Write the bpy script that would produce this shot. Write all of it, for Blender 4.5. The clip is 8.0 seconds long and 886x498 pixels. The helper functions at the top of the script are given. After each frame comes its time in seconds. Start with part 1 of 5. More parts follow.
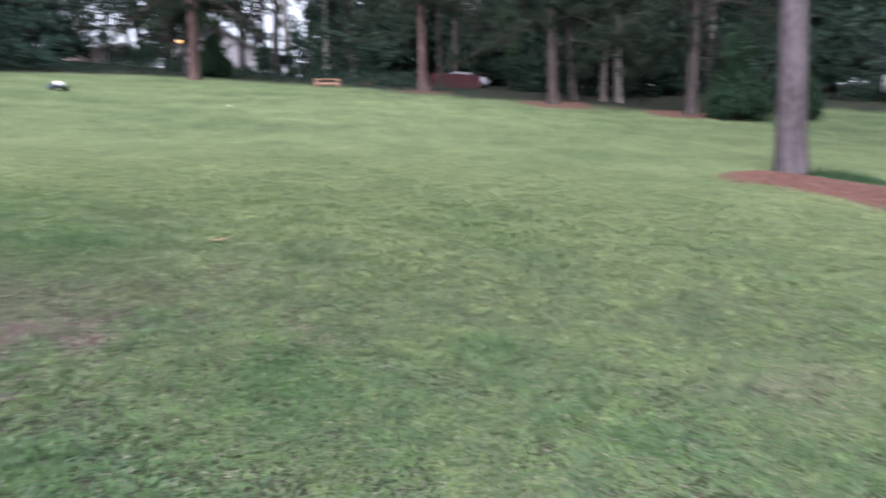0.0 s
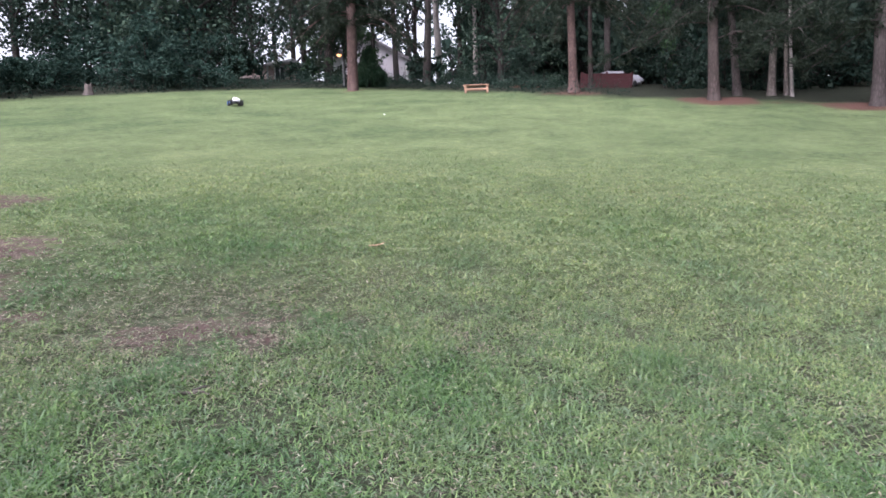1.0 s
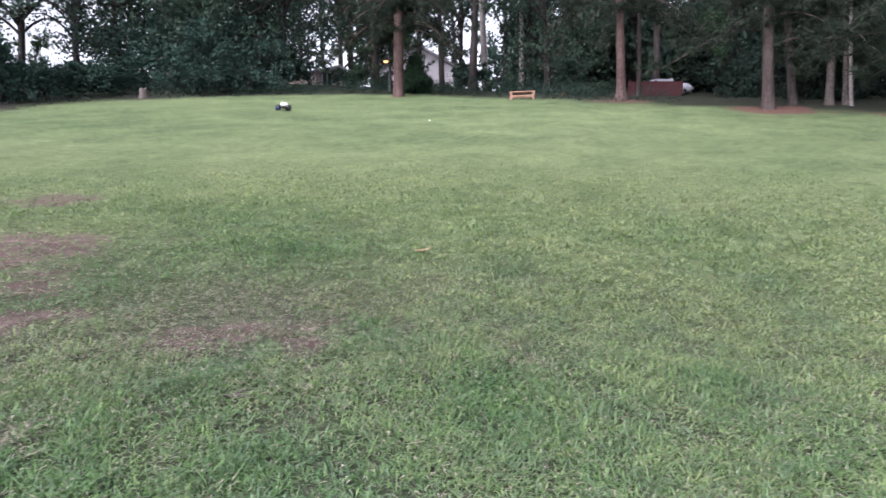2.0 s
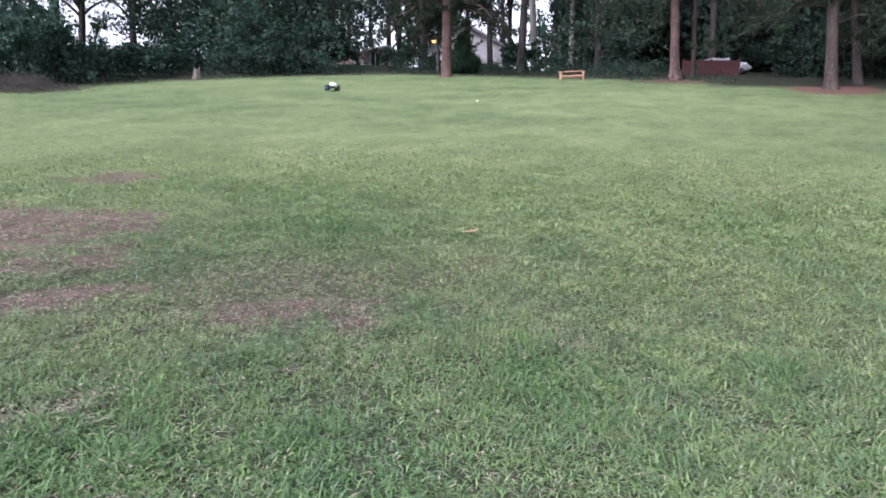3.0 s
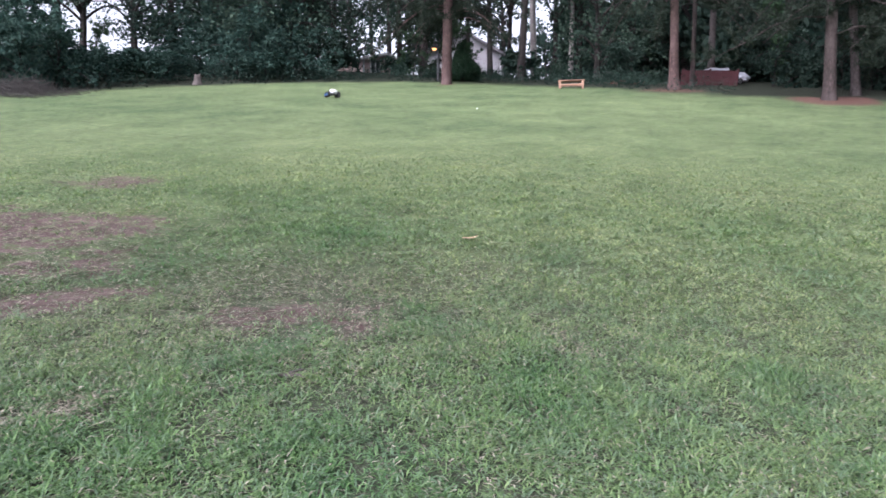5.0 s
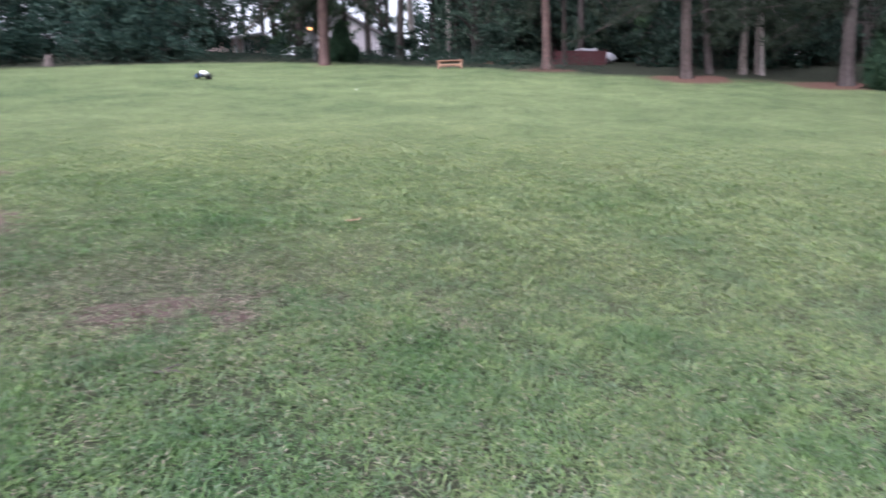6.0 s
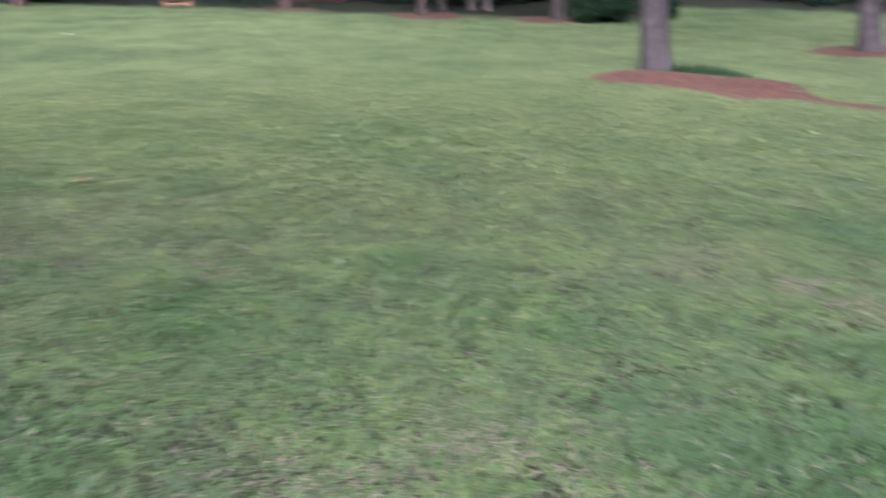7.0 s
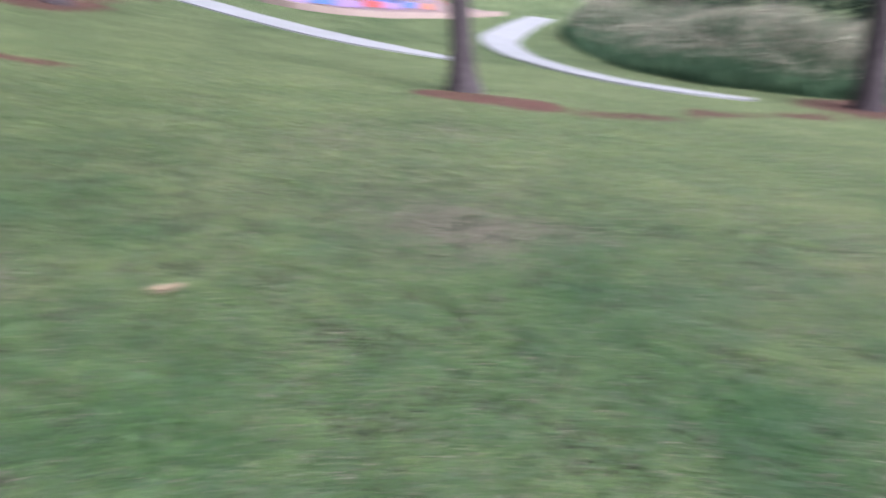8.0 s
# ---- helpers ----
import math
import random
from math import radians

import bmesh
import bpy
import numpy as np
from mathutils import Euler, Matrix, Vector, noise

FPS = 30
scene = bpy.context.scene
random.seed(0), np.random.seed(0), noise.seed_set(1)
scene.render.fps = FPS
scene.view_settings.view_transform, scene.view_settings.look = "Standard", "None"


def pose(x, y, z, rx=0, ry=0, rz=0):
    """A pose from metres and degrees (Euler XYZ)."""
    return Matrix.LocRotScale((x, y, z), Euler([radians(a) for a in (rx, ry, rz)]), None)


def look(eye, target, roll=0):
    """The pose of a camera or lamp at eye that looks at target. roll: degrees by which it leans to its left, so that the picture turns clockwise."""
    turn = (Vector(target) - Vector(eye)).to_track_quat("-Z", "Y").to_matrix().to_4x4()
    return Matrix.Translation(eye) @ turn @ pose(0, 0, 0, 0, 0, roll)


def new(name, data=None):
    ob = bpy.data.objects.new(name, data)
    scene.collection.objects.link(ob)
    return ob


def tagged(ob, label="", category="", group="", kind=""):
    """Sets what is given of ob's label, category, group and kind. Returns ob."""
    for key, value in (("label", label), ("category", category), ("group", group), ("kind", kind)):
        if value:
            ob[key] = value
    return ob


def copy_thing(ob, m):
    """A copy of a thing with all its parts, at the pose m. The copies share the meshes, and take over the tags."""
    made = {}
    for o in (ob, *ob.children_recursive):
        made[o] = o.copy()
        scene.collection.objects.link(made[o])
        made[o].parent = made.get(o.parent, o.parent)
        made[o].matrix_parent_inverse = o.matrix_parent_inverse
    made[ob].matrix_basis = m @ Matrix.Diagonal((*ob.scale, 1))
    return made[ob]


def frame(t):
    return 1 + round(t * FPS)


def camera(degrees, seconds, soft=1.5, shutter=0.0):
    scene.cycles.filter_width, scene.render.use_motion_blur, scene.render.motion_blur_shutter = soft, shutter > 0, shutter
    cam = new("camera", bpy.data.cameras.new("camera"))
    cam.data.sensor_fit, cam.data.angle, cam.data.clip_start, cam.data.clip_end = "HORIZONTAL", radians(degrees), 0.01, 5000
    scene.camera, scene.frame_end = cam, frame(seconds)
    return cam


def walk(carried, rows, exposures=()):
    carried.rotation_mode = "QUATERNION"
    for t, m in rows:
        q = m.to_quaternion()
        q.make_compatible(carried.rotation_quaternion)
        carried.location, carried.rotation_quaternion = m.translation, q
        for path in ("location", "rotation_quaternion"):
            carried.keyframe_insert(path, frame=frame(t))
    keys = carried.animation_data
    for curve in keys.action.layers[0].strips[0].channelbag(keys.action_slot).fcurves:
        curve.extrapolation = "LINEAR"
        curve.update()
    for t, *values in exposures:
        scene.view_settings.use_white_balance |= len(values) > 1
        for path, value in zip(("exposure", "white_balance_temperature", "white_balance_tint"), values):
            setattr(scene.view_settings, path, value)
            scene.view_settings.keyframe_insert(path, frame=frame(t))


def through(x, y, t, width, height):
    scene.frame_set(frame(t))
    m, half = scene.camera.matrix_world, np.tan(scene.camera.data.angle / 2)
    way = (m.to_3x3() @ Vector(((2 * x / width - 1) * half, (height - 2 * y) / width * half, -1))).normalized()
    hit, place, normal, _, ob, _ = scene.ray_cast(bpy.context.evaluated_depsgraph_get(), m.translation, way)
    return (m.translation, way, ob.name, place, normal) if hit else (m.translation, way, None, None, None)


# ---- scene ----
cam = camera(67.0, 8.0, soft=1.6, shutter=0.55)

# seconds, place, yaw to the left, pitch up, lean
EYE = 1.075
ROWS = (
    (0.0, 0.033, 0.255, 0.000, -1.17, -3.61, -1.71), (0.1, 0.035, 0.262, -0.003, 1.36, -3.23, -1.27),
    (0.2, 0.036, 0.269, -0.005, 2.24, -2.83, -0.93), (0.3, 0.030, 0.281, -0.001, 2.72, -2.67, -0.96),
    (0.4, 0.021, 0.296, 0.006, 4.45, -2.01, -1.27), (0.5, 0.011, 0.305, 0.012, 5.81, -2.09, -1.42),
    (0.6, 0.001, 0.303, 0.015, 7.86, -2.10, -1.60), (0.7, -0.010, 0.296, 0.017, 9.27, -2.30, -1.77),
    (0.8, -0.018, 0.292, 0.018, 10.20, -2.63, -1.95), (0.9, -0.021, 0.294, 0.020, 11.02, -2.94, -1.89),
    (1.0, -0.022, 0.300, 0.021, 11.29, -2.94, -1.90), (1.1, -0.025, 0.311, 0.022, 11.37, -2.62, -1.77),
    (1.2, -0.030, 0.326, 0.022, 11.61, -2.16, -1.59), (1.3, -0.035, 0.344, 0.022, 11.95, -2.11, -1.35),
    (1.4, -0.041, 0.360, 0.022, 12.42, -1.95, -1.11), (1.5, -0.048, 0.372, 0.020, 13.00, -1.88, -1.00),
    (1.6, -0.056, 0.379, 0.017, 13.63, -2.12, -0.91), (1.7, -0.064, 0.385, 0.014, 13.84, -2.18, -0.86),
    (2.8, -0.091, 0.372, 0.010, 18.47, -3.19, -0.51), (2.9, -0.094, 0.371, 0.011, 18.64, -3.45, -0.40),
    (3.0, -0.097, 0.371, 0.012, 18.66, -3.85, -0.15), (3.1, -0.098, 0.370, 0.012, 18.55, -4.09, -0.07),
    (3.2, -0.098, 0.369, 0.012, 18.58, -4.31, -0.03), (3.3, -0.098, 0.368, 0.011, 18.63, -4.66, -0.06),
    (3.4, -0.097, 0.368, 0.010, 18.47, -4.99, 0.04), (3.5, -0.097, 0.367, 0.010, 18.40, -5.00, 0.00),
    (3.6, -0.098, 0.367, 0.010, 18.50, -4.98, 0.09), (3.7, -0.099, 0.367, 0.009, 18.48, -4.77, 0.19),
    (3.8, -0.100, 0.367, 0.009, 18.75, -4.37, 0.25), (3.9, -0.102, 0.367, 0.009, 19.01, -4.19, 0.27),
    (4.0, -0.103, 0.367, 0.009, 19.30, -3.95, 0.41), (4.1, -0.104, 0.368, 0.009, 19.42, -3.82, 0.58),
    (4.2, -0.105, 0.368, 0.010, 19.78, -3.81, 0.60), (5.3, -0.104, 0.362, 0.004, 16.88, -3.06, -0.08),
    (5.4, -0.102, 0.362, 0.004, 16.04, -3.37, -0.23), (5.5, -0.099, 0.362, 0.003, 15.00, -3.61, -0.41),
    (5.6, -0.096, 0.363, 0.002, 13.70, -3.76, -0.64), (5.7, -0.093, 0.365, 0.002, 12.77, -3.62, -0.78),
    (5.8, -0.089, 0.367, 0.001, 11.65, -3.96, -1.10), (5.9, -0.085, 0.370, 0.000, 10.38, -4.42, -1.38),
    (6.0, -0.081, 0.372, -0.001, 8.97, -4.90, -1.72), (6.1, -0.076, 0.375, -0.002, 7.38, -5.07, -1.98),
    (6.2, -0.071, 0.378, -0.002, 6.04, -5.26, -2.34), (6.3, -0.066, 0.381, -0.003, 4.45, -5.83, -2.61),
    (6.4, -0.062, 0.382, -0.005, 3.31, -6.25, -2.98), (6.5, -0.060, 0.380, -0.008, 2.15, -7.00, -3.46),
    (6.6, -0.062, 0.374, -0.013, 0.47, -7.48, -3.72), (6.7, -0.065, 0.366, -0.019, -2.00, -8.48, -4.00),
    (6.8, -0.064, 0.355, -0.025, -4.50, -9.20, -4.57), (6.9, -0.060, 0.338, -0.032, -7.36, -10.11, -5.24),
    (7.0, -0.045, 0.325, -0.035, -10.63, -10.99, -5.99), (7.1, -0.004, 0.330, -0.025, -14.56, -12.12, -6.81),
    (7.2, 0.050, 0.340, -0.011, -18.95, -13.26, -7.54), (7.3, 0.109, 0.351, 0.005, -23.81, -15.03, -7.77),
    (7.4, 0.165, 0.355, 0.015, -28.51, -16.04, -8.16), (7.5, 0.206, 0.340, 0.012, -34.11, -15.78, -9.32),
    (7.6, 0.230, 0.315, -0.006, -41.27, -16.02, -7.95), (7.7, 0.252, 0.247, -0.014, -48.53, -16.97, -7.37),
    (7.8, 0.294, 0.162, -0.024, -55.02, -17.56, -7.21), (7.9, 0.332, 0.083, -0.030, -61.72, -18.70, -5.64),
    (8.0, 0.376, 0.036, -0.027, -69.18, -19.92, -3.08),
)


def aimed(x, y, z, yaw, pitch, lean):
    a, b = radians(yaw), radians(pitch)
    eye = Vector((x, y, z + EYE))
    return look(eye, eye + Vector((-math.sin(a) * math.cos(b), math.cos(a) * math.cos(b), math.sin(b))), lean)


walk(cam, [(row[0], aimed(*row[1:])) for row in ROWS], exposures=[
    (0.0, 2.10, 5880, 18), (0.5, 2.13, 5940, 20), (1.5, 2.17, 6020, 21.5), (3.0, 2.16, 5880, 20.5), (4.2, 2.16, 5850, 21), (5.5, 2.15, 5810, 20),
    (6.5, 2.07, 5970, 20), (7.0, 1.98, 5910, 17.5), (7.5, 1.97, 5890, 17.5), (8.0, 1.88, 5870, 17.5)])

# ---- light: an overcast evening ----
world = bpy.data.worlds.new("overcast_evening")
scene.world = world
world.use_nodes = True
wn, wl = world.node_tree.nodes, world.node_tree.links
sky = wn.new("ShaderNodeTexSky")
sky.sky_type, sky.sun_disc = "NISHITA", False
sky.sun_elevation, sky.sun_rotation = radians(32), radians(200)
sky.air_density, sky.dust_density, sky.ozone_density = 1.0, 6.0, 1.0
veil = wn.new("ShaderNodeHueSaturation")
veil.inputs["Saturation"].default_value = 0.2
wl.new(sky.outputs["Color"], veil.inputs["Color"])
wl.new(veil.outputs["Color"], wn["Background"].inputs["Color"])
wn["Background"].inputs["Strength"].default_value = 0.11
sun_data = bpy.data.lights.new("sun", "SUN")
sun_data.energy, sun_data.angle, sun_data.color = 0.5, radians(40), (1.0, 0.96, 0.90)
sun = new("sun", sun_data)
sun.matrix_world = look((-10, -30, 40), (0, 0, 0))

# ---- numbers and noise ----


def value_noise(x, y, size, seed=0):
    """Smooth noise in 0..1 over the plan, with bumps about that many metres wide."""
    x, y = np.asarray(x, float) / size, np.asarray(y, float) / size
    i, j = np.floor(x).astype(np.int64), np.floor(y).astype(np.int64)
    u, v = x - i, y - j
    u, v = u * u * (3 - 2 * u), v * v * (3 - 2 * v)

    def corner(a, b):
        h = (a * 374761393 + b * 668265263 + seed * 974711) & 0xFFFFFFFF
        h = ((h ^ (h >> 13)) * 1274126177) & 0xFFFFFFFF
        return ((h ^ (h >> 16)) & 0xFFFF) / 65535.0

    return ((corner(i, j) * (1 - u) + corner(i + 1, j) * u) * (1 - v)
            + (corner(i, j + 1) * (1 - u) + corner(i + 1, j + 1) * u) * v)


def layered(x, y, size, seed=0):
    return (value_noise(x, y, size, seed) * 0.5 + value_noise(x, y, size / 2.1, seed + 1) * 0.3
            + value_noise(x, y, size / 4.7, seed + 2) * 0.2)


def near_segment(x, y, ax, ay, bx, by):
    """Distance in the plan to a segment."""
    dx, dy = bx - ax, by - ay
    s = np.clip(((x - ax) * dx + (y - ay) * dy) / (dx * dx + dy * dy), 0, 1)
    return np.hypot(x - ax - s * dx, y - ay - s * dy)


def smooth(a, b, v):
    s = np.clip((v - a) / (b - a), 0, 1)
    return s * s * (3 - 2 * s)


# the hillside: rises ahead and to the left, falls to the right
def hill(x, y):
    x, y = np.asarray(x, float), np.asarray(y, float)
    u, w = 45 * np.tanh(x / 45), 45 * np.tanh(y / 45)
    z = -0.0725 * u + 0.1282 * w + (0.1453 * u * u + 0.0169 * u * w + 0.41 * w * w) / 100
    z = z + 0.15 * np.exp(-(near_segment(x, y, 4.9, 9.7, 5.8, 8.3) / 0.7) ** 2)      # bank at the near pine
    z = z + 0.06 * np.exp(-(near_segment(x, y, 8.9, 2.9, 9.3, 2.0) / 0.6) ** 2)
    return z + 0.03 * (layered(x, y, 2.3, 5) - 0.5)


def ground_z(x, y):
    return float(hill(x, y))


# bare clay, placed to fit the camera's view: middle, radius across and along the sight line, strength
WORN = ((-4.20, 3.95, 0.44, 0.86, 1.35), (-4.75, 4.05, 0.50, 0.70, 1.35), (-3.95, 4.35, 0.40, 0.56, 1.1), (-3.37, 3.64, 0.30, 0.38, 1.0), (-2.91, 2.97, 0.34, 0.27, 1.0),
        (-1.84, 3.07, 0.30, 0.27, 0.90), (-1.60, 3.40, 0.34, 0.30, 0.85), (-1.37, 3.16, 0.09, 0.12, 1.1), (-5.72, 6.13, 0.42, 0.50, 1.0), (-3.75, 3.50, 0.35, 0.40, 0.9), (-1.96, 1.95, 0.08, 0.11, 0.95),
        (-1.35, 1.69, 0.05, 0.06, 0.85), (-1.07, 3.50, 0.08, 0.09, 0.60), (-5.33, 4.64, 0.25, 0.36, 0.80), (3.65, 1.06, 0.36, 0.30, 0.42))
# thin, dead turf over thatch
THIN = ((-3.45, 4.80, 0.32, 0.35, 0.70), (-2.45, 4.09, 0.24, 0.27, 0.50), (-1.20, 4.27, 0.22, 0.24, 0.50), (-2.17, 3.55, 1.00, 0.85, 0.62), (-0.46, 3.33, 0.15, 0.18, 0.50),
        (-2.32, 5.81, 0.30, 0.38, 0.45), (3.65, 1.06, 0.55, 0.48, 0.70), (1.81, 2.46, 0.15, 0.13, 0.60), (6.54, 2.22, 0.52, 0.40, 0.55), (5.52, 2.83, 0.46, 0.60, 0.50),
        (-3.90, 3.70, 1.10, 1.20, 0.74), (0.35, 1.90, 0.28, 0.16, 0.30), (-0.20, 1.75, 0.30, 0.14, 0.28), (1.35, 2.95, 0.28, 0.20, 0.40))
# pale yellow turf
PALE = ((0.08, 7.88, 1.25, 0.75, 1.0), (1.75, 7.55, 0.60, 0.60, 1.0), (-3.70, 8.34, 0.80, 0.52, 0.45), (0.04, 3.68, 0.16, 0.18, 0.6), (-2.78, 9.89, 0.70, 1.10, 0.55), (-0.70, 10.03, 0.90, 0.70, 0.5),
        (4.6, 4.2, 0.8, 0.4, 0.5), (5.9, -0.1, 0.7, 0.4, 0.5), (2.4, -0.3, 0.3, 0.2, 0.5), (3.0, 6.2, 0.9, 0.6, 0.8), (4.2, 7.6, 0.7, 0.7, 0.6))
# deep green, longer turf; a few near spots also paint lens falloff
LUSH_AND_DIM = ((-2.94, 3.66, 0.34, 0.62, 1.0), (-1.83, 1.68, 0.22, 0.30, 0.8), (-0.52, 2.72, 0.24, 0.30, 0.5), (-2.32, 4.86, 0.55, 0.35, 0.45), (-1.21, 3.38, 0.13, 0.22, 0.8), (0.55, 2.40, 0.22, 0.28, 0.4),
        (3.10, 0.38, 0.25, 0.52, 1.0), (2.23, -0.23, 0.22, 0.28, 1.0), (1.47, 2.06, 0.32, 0.22, 0.5), (0.51, 6.36, 0.45, 0.80, 0.6), (-0.19, 2.70, 0.26, 0.28, 0.35), (1.13, 1.60, 0.30, 0.25, 0.8),
        # the first two are lush turf that also dims the near corners
        (1.46, 1.44, 0.26, 0.40, 0.9), (-1.72, 1.95, 0.25, 0.40, 0.7), (-0.9, 1.95, 0.26, 0.30, 0.7), (2.6, 3.2, 0.40, 0.35, 0.6), (-1.65, 2.45, 0.35, 0.25, 0.5))
PINES_STRAW = ((0.0, 29.5, 1.5), (4.75, 24.6, 1.5), (8.6, 21.6, 1.2), (11.1, 12.0, 1.0), (14.3, -2.9, 1.4), (-9.6, 29.0, 0.4))


def spots(x, y, table, ragged=1.0):
    """The strongest of those spots at a place, with ragged edges."""
    x, y = np.asarray(x, float), np.asarray(y, float)
    px = x + ragged * (0.34 * (value_noise(x, y, 0.62, 27) - 0.5) + 0.26 * (value_noise(x, y, 0.23, 28) - 0.5) + 0.16 * (value_noise(x, y, 0.09, 24) - 0.5))
    py = y + ragged * (0.34 * (value_noise(x, y, 0.62, 29) - 0.5) + 0.26 * (value_noise(x, y, 0.23, 30) - 0.5) + 0.16 * (value_noise(x, y, 0.09, 23) - 0.5))
    v = 0.0 * x
    for cx, cy, across, along, k in table:
        d = math.hypot(cx, cy - 0.35)
        ux, uy = cx / d, (cy - 0.35) / d
        a, c = (px - cx) * ux + (py - cy) * uy, (px - cx) * uy - (py - cy) * ux
        v = np.maximum(v, k * np.exp(-(c / across) ** 2 - (a / along) ** 2))
    return v


def thinned(x, y):
    """How thin and dead the turf is round the worn places."""
    return np.maximum(spots(x, y, WORN), spots(x, y, THIN))


def lush_dim_turf(x, y):
    v = spots(x, y, LUSH_AND_DIM) + 0.5 * smooth(0.56, 0.74, layered(x, y, 0.8, 37)) * smooth(7, 3, np.hypot(x, y))
    return np.clip(v, 0, 1)


def pale_turf(x, y):
    v = 0.6 * smooth(0.54, 0.72, layered(x, y, 1.5, 33)) * smooth(1.5, 3.5, x) * smooth(18, 10, np.hypot(x, y))
    return np.maximum(v, spots(x, y, PALE, 1.6)) * (0.5 + 0.9 * layered(x, y, 0.4, 36))


def worn(x, y):
    v = spots(x, y, WORN)
    n = value_noise(x, y, 0.75, 21) * 0.45 + value_noise(x, y, 0.34, 25) * 0.35 + value_noise(x, y, 0.16, 26) * 0.2
    return 0.92 * smooth(0.25, 0.95, v + (n - 0.5) * 1.2 * smooth(0.05, 0.3, v))


def bank(x, y):
    """Red clay banks below the two near pines."""
    v = 1 - near_segment(x, y, 4.9, 9.6, 5.6, 8.2) / 0.80
    v = np.maximum(v, (1 - near_segment(x, y, 5.6, 8.1, 6.2, 6.7) / 0.30) * 0.42)
    v = np.maximum(v, (1 - near_segment(x, y, 11.6, 12.2, 15.4, 13.5) / 0.4) * 0.35)
    return np.maximum(v, 1 - near_segment(x, y, 8.85, 3.15, 9.1, 2.0) / 0.5)


def straw(x, y):
    n = layered(x, y, 0.8, 31)
    v = bank(x, y)
    for cx, cy, r in PINES_STRAW:
        v = np.maximum(v, 1 - np.hypot((x - cx) * 0.8, y - cy) / r)
    v = np.maximum(v, (1 - near_segment(x, y, 9.2, 1.3, 13.2, -2.4) / 0.45) * 0.22)
    v = np.maximum(v, 0.36 - np.abs(y - wood_edge(x) - 0.1) / 2.2 - 2 + 2 * smooth(1.0, 3.0, x) * smooth(10.5, 8.5, x))
    return smooth(-0.10, 0.42, v + (n - 0.5) * 0.75 * (v > -0.6))


def wood_edge(x):
    return np.interp(x, (-60, -19.5, -18.6, -15, -10, -6, -2, 2, 6, 9, 12, 14, 16, 17.5, 19, 22, 60),
                     (10, 10, 18.3, 26.0, 31.0, 30.4, 28.9, 26.4, 23.8, 21.4, 21.6, 24.3, 22.5, 19.0, 17.2, 16.5, 16.5))


def wood_floor(x, y):
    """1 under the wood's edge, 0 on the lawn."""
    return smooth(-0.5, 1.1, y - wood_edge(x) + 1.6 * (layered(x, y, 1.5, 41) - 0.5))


PATH_LEFT = ((17.5, 16.2, 0.6), (16.9, 14.7, 0.65), (16.25, 12.6, 0.67), (15.15, 9.9, 0.65), (14.45, 7.9, 0.64), (14.12, 6.4, 0.55), (13.98, 5.3, 0.35), (13.85, 4.5, 0.15))
PATH_RIGHT = ((34.0, 7.1, 0.6), (29.5, 6.8, 0.6), (24.7, 6.25, 0.6), (21.2, 5.75, 0.6), (18.9, 5.05, 0.54), (16.7, 4.0, 0.46), (15.2, 2.7, 0.40), (14.2, 1.4, 0.37), (13.75, 0.1, 0.32), (13.7, -1.0, 0.16))


def on_path(x, y):
    d = np.full(np.shape(x), 99.0)
    for line in (PATH_LEFT, PATH_RIGHT):
        for (ax, ay, aw), (bx, by, bw) in zip(line, line[1:]):
            d = np.minimum(d, near_segment(x, y, ax, ay, bx, by) - (aw + bw) / 2)
    return d


# ---- meshes ----
def net(name, verts, faces, smooth_faces=False, **fields):
    """A mesh from arrays: faces all triangles or all quads; fields are floats on the points."""
    verts, faces = np.asarray(verts, np.float32), np.asarray(faces, np.int32)
    me = bpy.data.meshes.new(name)
    n, k = faces.shape
    me.vertices.add(len(verts)), me.loops.add(n * k), me.polygons.add(n)
    me.vertices.foreach_set("co", verts.ravel())
    me.loops.foreach_set("vertex_index", faces.ravel())
    me.polygons.foreach_set("loop_start", np.arange(0, n * k, k, dtype=np.int32))
    me.polygons.foreach_set("use_smooth", np.full(n, smooth_faces))
    for key, values in fields.items():
        me.attributes.new(key, "FLOAT", "POINT").data.foreach_set("value", np.asarray(values, np.float32))
    me.update(calc_edges=True)
    me.validate()
    return me


def part(name, shape, material, parent=None, label="", place=None):
    """Links a bmesh or a mesh as one object, under a thing or part if given."""
    if isinstance(shape, bmesh.types.BMesh):
        me = bpy.data.meshes.new(name)
        shape.to_mesh(me)
        shape.free()
    else:
        me = shape
    if not me.materials:
        me.materials.append(material)
    ob = new(name, me)
    if parent is not None:
        ob.parent = parent
    if place is not None:
        ob.matrix_basis = place
    return tagged(ob, label)


def thing(name, place, label, category, group="", kind=""):
    ob = new(name)
    ob.empty_display_size = 0.2
    ob.matrix_basis = place
    return tagged(ob, label, category, group, kind)


def box(sx, sy, sz, at=(0, 0, 0), bevel=0.01, turn=None, bm=None):
    """A bevelled box with its middle at that place."""
    bm = bm or bmesh.new()
    made = bmesh.ops.create_cube(bm, size=1.0)["verts"]
    m = Matrix.Translation(at) @ (turn or Matrix()) @ Matrix.Diagonal((sx, sy, sz, 1))
    bmesh.ops.transform(bm, matrix=m, verts=made)
    if bevel:
        edges = list({e for v in made for e in v.link_edges})
        bmesh.ops.bevel(bm, geom=edges, offset=min(bevel, sx / 3, sy / 3, sz / 3), segments=2, affect="EDGES", profile=0.5)
    return bm


